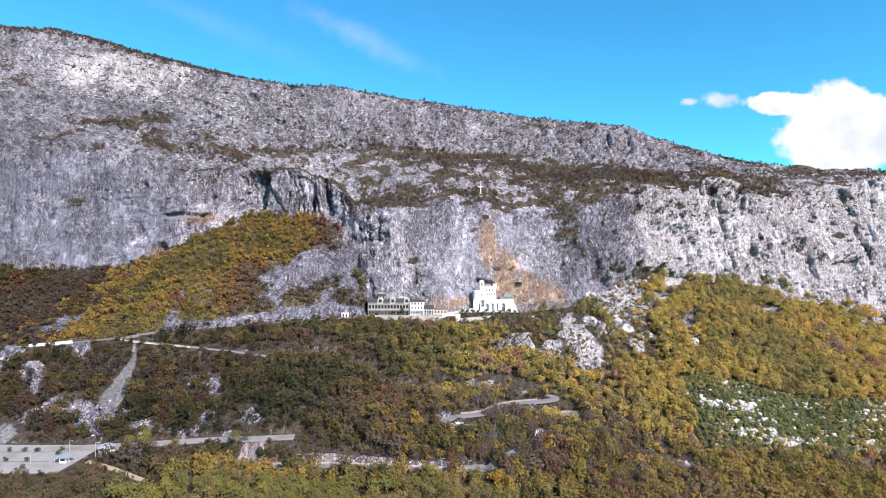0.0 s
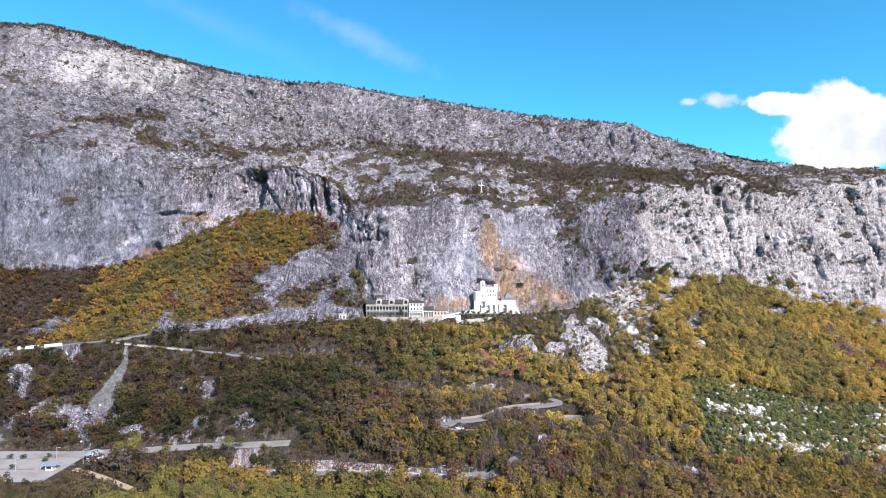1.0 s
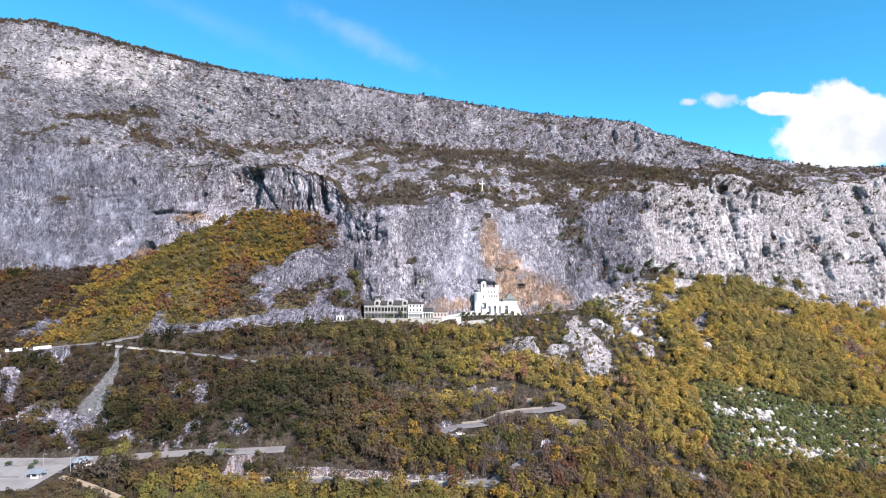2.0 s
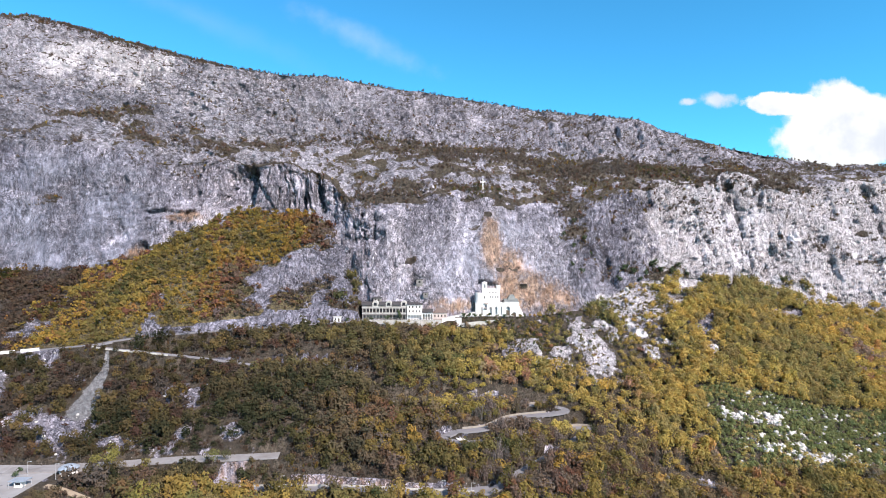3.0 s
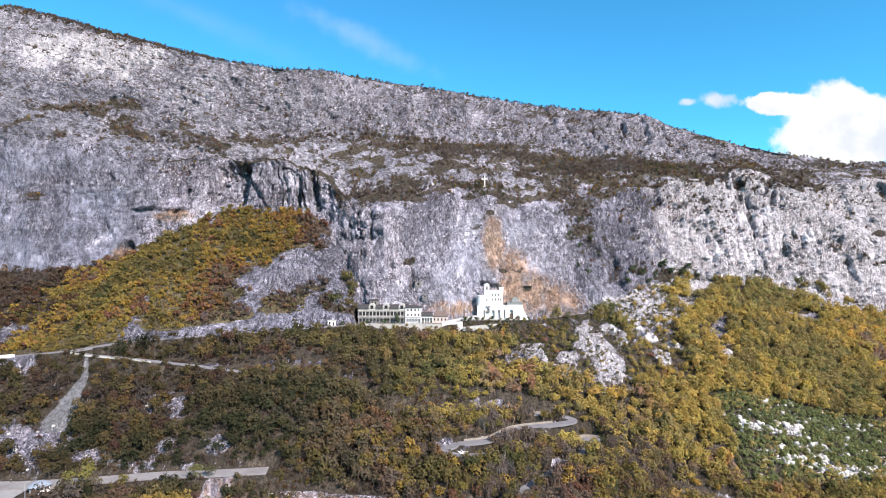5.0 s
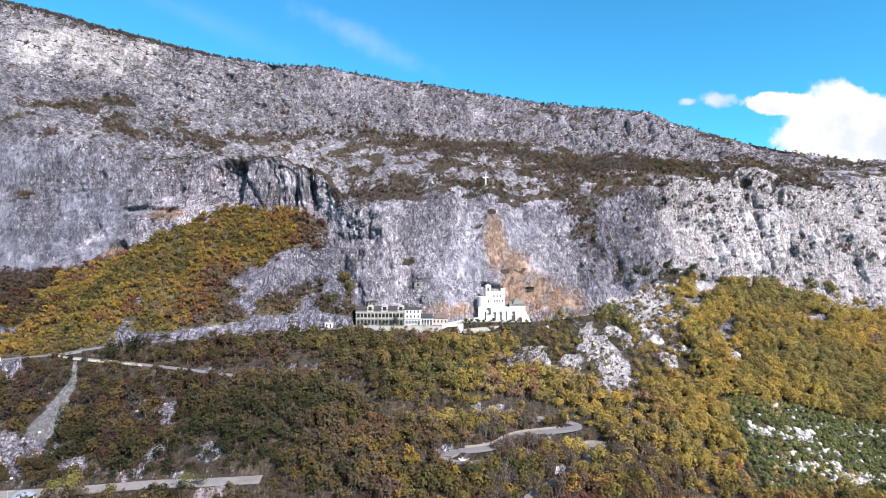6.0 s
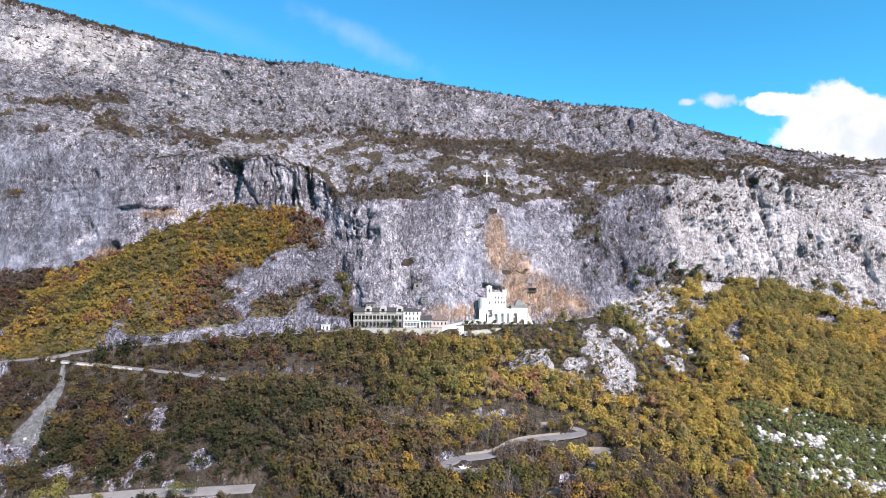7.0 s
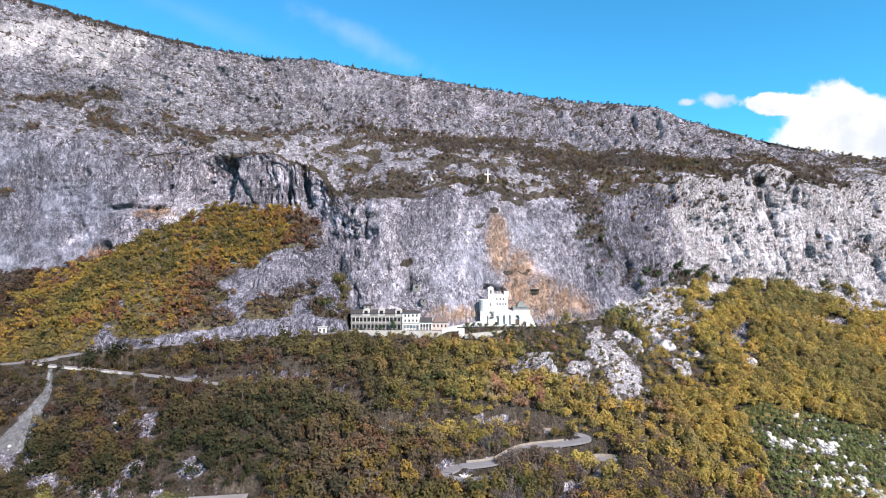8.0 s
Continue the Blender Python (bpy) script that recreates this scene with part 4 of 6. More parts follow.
EY = np.stack((np.diff(GX, axis=0)[:, :-1], np.diff(GY, axis=0)[:, :-1], np.diff(GZ, axis=0)[:, :-1]), -1)
AREA = np.linalg.norm(np.cross(EX, EY), axis=-1)
NORMAL_Z = np.cross(EX, EY)[..., 2] / np.maximum(AREA, 1e-9)


def scatter(density, gap, seed):
    """Places on the ground with that many plants a square metre, none nearer than about gap. Gives places and cells."""
    r = np.random.default_rng(seed)
    expect = density * AREA
    count = r.poisson(expect)
    i, j = np.nonzero(count)
    i, j = np.repeat(i, count[i, j]), np.repeat(j, count[i, j])
    u, v = r.uniform(0, 1, len(i)), r.uniform(0, 1, len(i))
    at = np.stack([g[i, j] + (g[i, j + 1] - g[i, j]) * u + (g[i + 1, j] - g[i, j]) * v for g in (GX, GY, GZ)], -1)
    order = r.permutation(len(at))
    at, i, j = at[order], i[order], j[order]
    key = np.floor(at / gap).astype(np.int64)
    _, first = np.unique((key[:, 0] * 100003 + key[:, 1]) * 1009 + key[:, 2], return_index=True)
    return at[first], i[first], j[first]


PALETTE = np.array([(0.095, 0.103, 0.048), (0.182, 0.149, 0.064), (0.272, 0.207, 0.070), (0.38, 0.255, 0.07), (0.34, 0.195, 0.08), (0.23, 0.122, 0.085), (0.195, 0.142, 0.11), (0.225, 0.178, 0.16)])


def tints(at, weights, seed, own=0.4, span=28):
    """A colour for each plant: mostly its stand's, sometimes its own. Green, olive, lime, gold, orange, rust, brown, grey."""
    r = np.random.default_rng(seed)
    stand = 0.5 + 0.5 * np.clip(fbm(at[:, 0] / span, at[:, 1] / span, at[:, 2] / span, 3, seed) * 1.25, -1, 1)
    pick = np.clip((1 - own) * stand + own * r.uniform(0, 1, len(at)), 0, 0.9999)
    w = np.cumsum(np.array(weights, float))
    k = np.searchsorted(w / w[-1], pick)
    return PALETTE[k] * r.uniform(0.84, 1.2, (len(at), 1)) * r.uniform(0.95, 1.05, (len(at), 3))


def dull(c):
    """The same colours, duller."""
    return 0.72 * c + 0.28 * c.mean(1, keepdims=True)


def east_tints(at):
    """Brown and green by the lower road, olive further up, yellow-green on the hill, each drifting into the next. The
    hill's multiplier also puts its sunlight into the colour.
    """
    x, y_ = at[:, 0], at[:, 1]
    drift = 26 * fbm(x / 35, y_ / 35, 0 * x, 2, 29)
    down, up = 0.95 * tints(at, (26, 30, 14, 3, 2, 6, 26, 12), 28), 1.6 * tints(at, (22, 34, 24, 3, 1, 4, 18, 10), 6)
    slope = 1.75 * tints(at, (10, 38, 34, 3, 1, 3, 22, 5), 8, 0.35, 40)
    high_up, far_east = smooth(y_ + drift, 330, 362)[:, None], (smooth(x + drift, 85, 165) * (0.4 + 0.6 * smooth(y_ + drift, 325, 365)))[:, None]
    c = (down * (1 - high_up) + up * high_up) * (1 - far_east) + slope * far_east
    lime = np.exp(-((x - 14) / 20) ** 2 - ((y_ - 346) / 15) ** 2)[:, None] * 0.75
    return c * (1 - lime) + lime * np.array((0.36, 0.295, 0.08)) * (c.mean(1, keepdims=True) / c.mean() * 0.5 + 0.5)


def plant(name, at, sizes, colors, shapes, seed, mats, label, category):
    """One object of many plants; shapes: (vertices, faces, slot) lists, one drawn for each plant."""
    r = np.random.default_rng(seed)
    kind = r.integers(0, len(shapes), len(at))
    all_co, all_faces, all_tint, all_slots, base = [], [], [], [], 0
    for k, pieces in enumerate(shapes):
        mine = np.nonzero(kind == k)[0]
        if not len(mine):
            continue
        turn = r.uniform(0, 6.283, len(mine))
        c, s = np.cos(turn)[:, None], np.sin(turn)[:, None]
        wide, tall = sizes[mine], sizes[mine] * r.uniform(0.85, 1.3, len(mine))
        for co, faces, slot in pieces:
            x, y, z = co.T
            px = (c * x - s * y) * wide[:, None] + at[mine, 0][:, None]
            py = (s * x + c * y) * wide[:, None] + at[mine, 1][:, None]
            pz = z[None, :] * tall[:, None] + at[mine, 2][:, None]
            all_co.append(np.stack((px, py, pz), -1).reshape(-1, 3))
            all_faces.append((faces[None] + (np.arange(len(mine)) * len(co))[:, None, None] + base).reshape(-1, 3))
            all_tint.append(np.repeat(colors[mine], len(co), 0))
            all_slots.append(np.full(len(mine) * len(faces), slot))
            base += len(mine) * len(co)
    me = array_mesh(name, np.concatenate(all_co), np.concatenate(all_faces), [("tint", np.concatenate(all_tint))], mats, np.concatenate(all_slots))
    return tagged(new(name, me), label, category, kind="stuff")


def cells(a):
    return a[:-1, :-1]


CX, CY, CZ, CS, CC = cells(GX), cells(GY), cells(GZ), cells(SOIL), cells(CLEAR)
CL = np.broadcast_to(LEVEL[:-1], CX.shape)
SEEN = (np.abs(CX) < 0.80 * CY + 8) & (CY > 225)
FOREST = [[(*crown(165, 8, 0.083, 100 + k, 1.0), 0), (*trunk(200 + k), 1)] for k in range(8)]
BUSH = [[(*crown(45, 5, 0.13, 300 + k, 0.8), 0)] for k in range(6)]
BARE = [[(*twigs(30, 400 + k), 0), (*crown(16, 4, 0.11, 450 + k, 0.9, 0.4), 0)] for k in range(5)]

woods = SEEN & (CL > 1.6) & (CL < 6.0) & (CC > 1.5) & (CS > 0.35) & (cells(GRAVEL) < 0.3) & (cells(BLUFF) < 0.3)
front = woods & (CL > 1.88) & (CL < 2.72) & (CX < 75) & (CC > 2.2)
couloir = woods & (CL >= 5.0) & (CX < -70)
hill = woods & (CX > 120)
lower = woods & ~couloir & ~hill & ~front
thin = np.clip(0.85 + 0.7 * fbm(CX / 22, CY / 22, CZ / 22, 3, 71), 0.2, 1)

at, i, j = scatter(lower * 0.085 * np.where(CX < -60, thin, 1) * np.where((CX > 45) & (CY > 380), 0.6, 1), 4.2, 1)
size = rng.uniform(5.2, 9.4, len(at)) * np.where(at[:, 0] < -60, 0.92, 1)
size = np.where((np.abs(at[:, 0]) < 58) & (at[:, 1] > 380), np.minimum(size, 3.4 + 0.36 * np.clip(399 - at[:, 1], 0, 99)), size)
screen = (at[:, 0] > 22) & (at[:, 0] < 76) & (at[:, 1] > 290) & (at[:, 1] < 347)
below = (at[:, 0] > 42) & (at[:, 0] < 150) & (at[:, 1] > 378) & (at[:, 1] < 414)
size = np.where(below, 0.55 * size, size)
size = np.where((rng.uniform(0, 1, len(at)) < 0.85) & ~screen, np.minimum(size, 2.0 + 0.75 * CC[i, j]), size)
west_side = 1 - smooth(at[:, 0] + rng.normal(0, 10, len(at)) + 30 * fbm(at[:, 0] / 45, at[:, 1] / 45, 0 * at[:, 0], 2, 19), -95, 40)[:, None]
# left woods darkened: their cloud shade is put into the leaf colour
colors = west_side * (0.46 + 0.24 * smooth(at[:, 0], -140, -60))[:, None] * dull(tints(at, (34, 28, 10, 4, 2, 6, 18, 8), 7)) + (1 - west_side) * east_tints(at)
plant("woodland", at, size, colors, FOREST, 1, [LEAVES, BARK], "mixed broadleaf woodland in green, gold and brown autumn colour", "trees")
rocky = hill & (CX > 150) & (CY < 374) & (CY > 334)
at, i, j = scatter((hill & ~rocky) * 0.14 * np.where((CX < 152) & (CY > 388), 0.35, 1), 3.4, 2)
size = np.minimum(rng.uniform(4.8, 8.2, len(at)), 2.4 + 0.7 * CC[i, j]) * np.where((at[:, 0] < 152) & (at[:, 1] > 384), 0.62, 1)
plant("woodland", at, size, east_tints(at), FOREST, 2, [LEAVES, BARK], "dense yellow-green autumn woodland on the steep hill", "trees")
at, i, j = scatter(couloir * 0.28, 1.8, 3)
place = at[:, 0] + rng.normal(0, 12, len(at)) + 22 * fbm(at[:, 0] / 30, at[:, 1] / 30, at[:, 2] / 30, 2, 88)
west, middle_, east = tints(at, (10, 10, 2, 2, 2, 12, 40, 20), 9, 0.25), 0.88 * tints(at, (12, 30, 24, 12, 6, 8, 18, 4), 9, 0.3), 0.8 * tints(at, (6, 18, 14, 14, 14, 18, 24, 6), 9, 0.3)
# far-left scrub halved in colour to stand for cloud shade
zones = np.where((place < -240)[:, None], 0.5 * west, np.where((place < -165)[:, None], middle_, east))
foot_scrub = (at[:, 0] > -135) & (at[:, 2] < 149 + 0.24 * (at[:, 0] + 97))
zones = np.where(foot_scrub[:, None], 0.72 * dull(tints(at, (22, 18, 5, 2, 3, 8, 28, 14), 20)), zones)
plant("scrub", at, np.clip(rng.gamma(5.0, 0.72, len(at)), 1.8, 7.0), zones, BUSH, 3, [LEAVES, BARK], "orange, rust and olive autumn scrub below the cliff", "bushes")
ledge = SEEN & (CL >= 6.0) & (CL < 9.4) & (CS > 0.42) & (NORMAL_Z > 0.25)
at, i, j = scatter(ledge * np.where(CL < 8.05, np.where((CX > 50) & (CX < 310), 0.10, 0.06), 0.035) * thin, 1.6, 4)
plant("scrub", at, rng.uniform(1.3, 3.8, len(at)), 0.75 * tints(at, (8, 10, 4, 2, 2, 6, 34, 30), 10), BARE + BUSH[:2], 4, [LEAVES, BARK], "sparse leafless grey-brown scrub on the rock ledges", "bushes")
band = np.clip(1.25 - 8 * np.abs(fbm(CX / 34, CY / 12, CZ / 7, 4, 77)), 0, 1)
at, i, j = scatter(rocky * 0.42 * (1 - 0.7 * band) * smooth(CS, 0.3, 0.6), 1.4, 14)
plant("scrub", at, rng.uniform(2.4, 4.6, len(at)), 2.3 * tints(at, (50, 34, 10, 3, 1, 1, 5, 1), 15), BUSH, 14, [LEAVES, BARK], "dark green thicket between white boulders", "bushes")
under = (lower | (woods & (CL < 2.75))) & (CX < 10)
at, i, j = scatter(under * 0.15, 1.9, 5)
# undergrowth tint halved, partly to paint in the cloud shade
plant("undergrowth", at, rng.uniform(1.6, 3.4, len(at)), 0.5 * tints(at, (10, 12, 4, 2, 2, 8, 30, 30), 11), BARE + BUSH[:2], 5, [LEAVES, BARK], "low purple-brown leafless bushes between the trees", "bushes")
terrace = SEEN & (CX > 2) & (CX < 66) & (CY > 386) & (CY < 402) & (CL < 6.0) & (CC > -14) & (np.abs(CZ - 115.4) > 0.3)
at, i, j = scatter(terrace * 0.25, 1.5, 16)
plant("scrub", at, rng.uniform(1.2, 2.6, len(at)), 0.8 * tints(at, (45, 30, 8, 3, 2, 2, 8, 2), 17), BUSH, 16, [LEAVES, BARK], "low green bushes on the banks below the church terrace", "bushes")
belt = thicket_at(CX, CZ) * (SEEN & (CL > 6.0) & (CL < 9.3) & (CY > 400)) * smooth(NORMAL_Z, 0.0, 0.35)
at, i, j = scatter(belt * np.clip(0.22 + 0.5 * fbm(CX / 9, CY / 9, CZ / 9, 3, 91), 0.02, 0.5), 1.3, 18)
plant("scrub", at, rng.uniform(1.5, 4.2, len(at)), 0.9 * dull(tints(at, (10, 14, 4, 0, 2, 6, 34, 38), 19)), BARE + BUSH[:2], 18, [LEAVES, BARK], "belts of dark leafless scrub along the cliff's ledges", "bushes")
crags = SEEN & (CX > 38) & (CX < 165) & (CY > 366) & (CL > 3.5) & (CL < 6.0) & (CC > 0.8)
at, i, j = scatter(crags * np.where(cells(BLUFF) > 0.3, 0.045, 0.13), 1.6, 22)
plant("scrub", at, rng.uniform(1.4, 3.4, len(at)), 1.1 * tints(at, (34, 28, 14, 5, 3, 3, 10, 3), 23), BUSH, 22, [LEAVES, BARK], "green and olive bushes clinging to the white crags", "bushes")
bends = lower & (CX > 4) & (CX < 84) & (CY > 284) & (CY < 352) & (CC < 5)
at, i, j = scatter(bends * 0.07, 2.4, 24)
plant("woodland", at, rng.uniform(3.2, 5.6, len(at)), 0.85 * tints(at, (26, 30, 12, 3, 2, 5, 26, 14), 25), FOREST, 24, [LEAVES, BARK], "small olive and brown trees beside the hairpin road", "trees")
at, i, j = scatter((lower & (CX > 18) & (CX < 112) & (CY > 294) & (CY < 352) & (CC > 0.6)) * 0.06, 3.0, 26)
plant("woodland", at, rng.uniform(5.0, 8.6, len(at)), 0.95 * dull(tints(at, (6, 10, 4, 1, 1, 10, 40, 36), 27)), [[(*twigs(120, 500 + k), 0), (*crown(120, 8, 0.05, 520 + k, 1.0, 0.3), 0), (*trunk(540 + k), 1)] for k in range(4)], 26, [LEAVES, BARK], "grey-brown half-leafless trees about the hairpin bends", "trees")
crest = SEEN & (CL >= np.where(CX < -190, 8.86, 8.93)) & (CL < 9.15)
at, i, j = scatter(crest * np.where(CX < -170, 0.24, 0.085), 1.7, 6)
plant("scrub", at, rng.uniform(1.4, 3.2, len(at)), 0.75 * tints(at, (10, 10, 2, 1, 1, 3, 40, 30), 12), BARE + BUSH[:2], 6, [LEAVES, BARK], "low dark bushes along the mountain's skyline", "bushes")



def boulder(seed):
    """A rough block of about 1 m: a cube cut twice, its corners pulled about."""
    r = np.random.default_rng(seed)
    bm = bmesh.new()
    bmesh.ops.create_icosphere(bm, subdivisions=2, radius=0.5)
    for v in bm.verts:
        k = noise.noise(v.co * 2.2 + Vector((seed, 0, 0)))
        v.co *= 1 + 0.6 * k
        v.co = Vector([math.copysign(abs(q) ** 0.8 * 0.62, q) for q in v.co])
    bmesh.ops.triangulate(bm, faces=bm.faces)
    co, faces = np.array([v.co for v in bm.verts]), np.array([[v.index for v in f.verts] for f in bm.faces])
    bm.free()
    return co * (1, 1, 0.75) + (0, 0, 0.12), faces


BOULDERS = [[(*boulder(k), 0)] for k in range(6)]
WHITE_ROCK = plain("white_limestone", (0.50, 0.475, 0.455), 0.95, 0.7, 0.9, 0.9)
rubble = (SEEN & (CC > 0.5) & (CL < 6.0) & (CX > 150) & (CY > 334) & (CY < 374)) * 1.0
rubble = rubble * (0.5 * band * np.where(CX > 190, 0.95, 0.45) + 0.9 * (CS < 0.6)) + 0.03 * ((CX > 112) & (CX < 150) & (CL < 5.98) & (CL > 4.6)) * (CS < 0.6) + 0.02 * ((CX < -140) & (CL > 2.9) & (CL < 4.9) & (CS < 0.55) & (CC > 0.5) & SEEN)
at, i, j = scatter(rubble, 0.9, 40)
plant("boulders", at, np.minimum(rng.gamma(1.6, 0.6, len(at)) * np.where(at[:, 0] > 150, 1.7, 1) + 0.5, np.where(at[:, 0] > 100, 4.2, 2.2)), tints(at, (1, 1, 1, 1, 1, 1, 1, 1), 41), BOULDERS, 41, [WHITE_ROCK], "pale limestone boulders scattered down the slopes", "rocks")

# the nearest trees, one by one
TREE_KINDS = []
for k in range(6):
    crown_me = array_mesh("crown", *crown(420, 9, 0.05, 700 + k, 1.05), (), [LEAVES_NEAR])
    trunk_me = array_mesh("trunk", *trunk(720 + k), (), [BARK])
    dull_me = crown_me.copy()
    dull_me.materials[0] = LEAVES_DULL
    TREE_KINDS.append((crown_me, trunk_me, dull_me))
at, i, j = scatter(front * 0.075, 4.4, 21)
keep = np.argsort(at[:, 1] + 0.0001 * at[:, 0])
rest, keep = at[keep[290:]], keep[:290]
if len(rest):
    # far-left trees dulled and darkened, a painted cloud shade
    plant("woodland", rest, rng.uniform(5.6, 9.0, len(rest)), np.where((rest[:, 0] < -118)[:, None], 0.66 * dull(tints(rest, (30, 22, 7, 5, 4, 5, 18, 12), 32)), tints(rest, (16, 28, 26, 8, 4, 3, 10, 6), 31)), FOREST, 31, [LEAVES, BARK], "mixed broadleaf woodland in green, gold and brown autumn colour", "trees")
for n_, (x, y, z) in enumerate(at[keep]):
    tree = new("tree")
    wide = min(rng.uniform(6.0, 9.6), 2.2 + 0.62 * CC[i[keep[n_]], j[keep[n_]]])
    tree.matrix_world = pose(x, y, z, 0, 0, rng.uniform(0, 360)) @ Matrix.Diagonal((wide, wide, wide * rng.uniform(0.9, 1.2), 1))
    tagged(tree, "broadleaf tree in autumn leaf on the lower slope", "tree", "trees on the lower slope")
    crown_me, trunk_me, dull_me = TREE_KINDS[n_ % 6]
    # trees at the left take the darker leaves that carry painted cloud shade
    shaded_west = x + 25 * noise.noise((x / 30, y / 30, 0)) < -135
    new("crown", dull_me if shaded_west else crown_me).parent = tree
    new("trunk", trunk_me).parent = tree
    if shaded_west:
        tree["label"] = "broadleaf tree with brown and dark green autumn leaves darkened for cloud shade"


# ---- the monastery under the cliff ----
WHITEWASH = plain("whitewash", (0.66, 0.635, 0.62), 0.85, 0.3, 0.35, 0.1)
GREY_STONE = plain("grey_stone", (0.215, 0.20, 0.19), 0.9, 0.4, 0.9, 0.4)
SLATE = plain("slate_roof", (0.055, 0.05, 0.052), 0.8, 0.4, 0.8, 0.3)
LEAD = plain("lead_sheet", (0.17, 0.18, 0.175), 0.7, 0.4, 0.8, 0.2)
BROWN_TILE = plain("brown_roof_tiles", (0.15, 0.11, 0.095), 0.85, 0.4, 1.2, 0.3)
ROSE_PLASTER = plain("rose_plaster", (0.50, 0.42, 0.385), 0.9, 0.35, 0.6, 0.1)
TIMBER = plain("dark_timber", (0.10, 0.075, 0.055), 0.8, 0.4, 2.0, 0.2)
STEEL = plain("galvanised_steel", (0.36, 0.36, 0.37), 0.5, 0.2, 2.0, 0.05)


def glass_material():
    m, n = material("window_glass")
    finish(n, (0.02, 0.022, 0.026), 0.08, spec=0.5)
    return m


GLASS = glass_material()


def box(bm, x0, x1, y0, y1, z0, z1):
    v = [bm.verts.new((x, y, z)) for z in (z0, z1) for x, y in ((x0, y0), (x1, y0), (x1, y1), (x0, y1))]
    for f in ((0, 3, 2, 1), (4, 5, 6, 7), (0, 1, 5, 4), (1, 2, 6, 5), (2, 3, 7, 6), (3, 0, 4, 7)):
        bm.faces.new([v[k] for k in f])
    return bm


def boxes(*list_):
    bm = bmesh.new()
    for b in list_:
        box(bm, *b)
    return bm


def head_line(cx, w, head, arched):
    """The upper edge of an opening, from its left to its right jamb."""
    if not arched:
        return [(cx - w, head), (cx + w, head)]
    return [(cx - w * math.cos(k * math.pi / 8), head - w + w * math.sin(k * math.pi / 8)) for k in range(9)]


def storey(bm, x0, x1, y, z0, z1, openings, thick=0.45):
    """One storey of a front wall that faces -y, with openings through it: (middle, half width, sill, head, arched)."""
    def quad(*pts):
        bm.faces.new([bm.verts.new(p) for p in pts])

    at_x = x0
    for cx, w, sill, head, arched in [*openings, (x1, 0.0, 0, 0, False)]:
        if cx - w > at_x + 1e-4:
            box(bm, at_x, cx - w, y, y + thick, z0, z1)
        if w == 0.0:
            break
        if sill > z0:
            box(bm, cx - w, cx + w, y, y + thick, z0, sill)
        edge = head_line(cx, w, head, arched)
        for (xa, za), (xb, zb) in zip(edge, edge[1:]):
            quad((xa, y, za), (xb, y, zb), (xb, y, z1), (xa, y, z1))
            quad((xb, y, zb), (xa, y, za), (xa, y + thick, za), (xb, y + thick, zb))
            quad((xa, y, z1), (xb, y, z1), (xb, y + thick, z1), (xa, y + thick, z1))
            quad((xb, y + thick, zb), (xa, y + thick, za), (xa, y + thick, z1), (xb, y + thick, z1))
        at_x = cx + w
    bmesh.ops.remove_doubles(bm, verts=bm.verts, dist=0.002)
    return bm


def window(parent, cx, w, sill, head, y, arched=False, frame_mat=None):
    """A pane set back in its opening, with a frame round and across it."""
    edge = head_line(cx, w, head, arched)
    bm = bmesh.new()
    front = [bm.verts.new((x, y + 0.26, z)) for x, z in [(cx - w, sill), *edge, (cx + w, sill)][::-1]]
    back = [bm.verts.new((v.co.x, y + 0.29, v.co.z)) for v in front]
    bm.faces.new(front[::-1]), bm.faces.new(back)
    for a in range(len(front)):
        b = (a + 1) % len(front)
        bm.faces.new((front[a], front[b], back[b], back[a]))
    pane = part("window", bm, GLASS, parent)
    t = 0.06
    side_top = edge[0][1]
    bars = [(cx - w, cx - w + t, y + 0.18, y + 0.25, sill, side_top), (cx + w - t, cx + w, y + 0.18, y + 0.25, sill, side_top), (cx - t / 2, cx + t / 2, y + 0.18, y + 0.25, sill, head - 0.02), (cx - w + t, cx - t / 2, y + 0.18, y + 0.25, sill, sill + t), (cx + t / 2, cx + w - t, y + 0.18, y + 0.25, sill, sill + t)]
    part("window_frame", boxes(*bars), frame_mat or TIMBER, pane)
    return pane


def thing(name, x, y, z, label, category, group=""):
    ob = new(name)
    ob.matrix_world = pose(x, y, z)
    return tagged(ob, label, category, group)


def gable_roof(x0, x1, y0, y1, z0, z1, over=0.5, thick=0.22):
    """A pitched roof with its ridge along x, overhanging its walls, as a slab with thickness."""
    bm = bmesh.new()
    x0, x1, y0, y1, ym = x0 - over, x1 + over, y0 - over, y1 + over, (y0 + y1) / 2
    outline = [(y0, z0), (ym, z1), (y1, z0), (y1, z0 - thick), (ym, z1 - thick), (y0, z0 - thick)]
    a, b = [[bm.verts.new((x, y, z)) for y, z in outline] for x in (x0, x1)]
    for k in range(6):
        m = (k + 1) % 6
        bm.faces.new((a[k], a[m], b[m], b[k]))
    for r in (a, b):
        bm.faces.new((r[0], r[1], r[4], r[5])), bm.faces.new((r[1], r[2], r[3], r[4]))
    bmesh.ops.recalc_face_normals(bm, faces=bm.faces)
    return bm


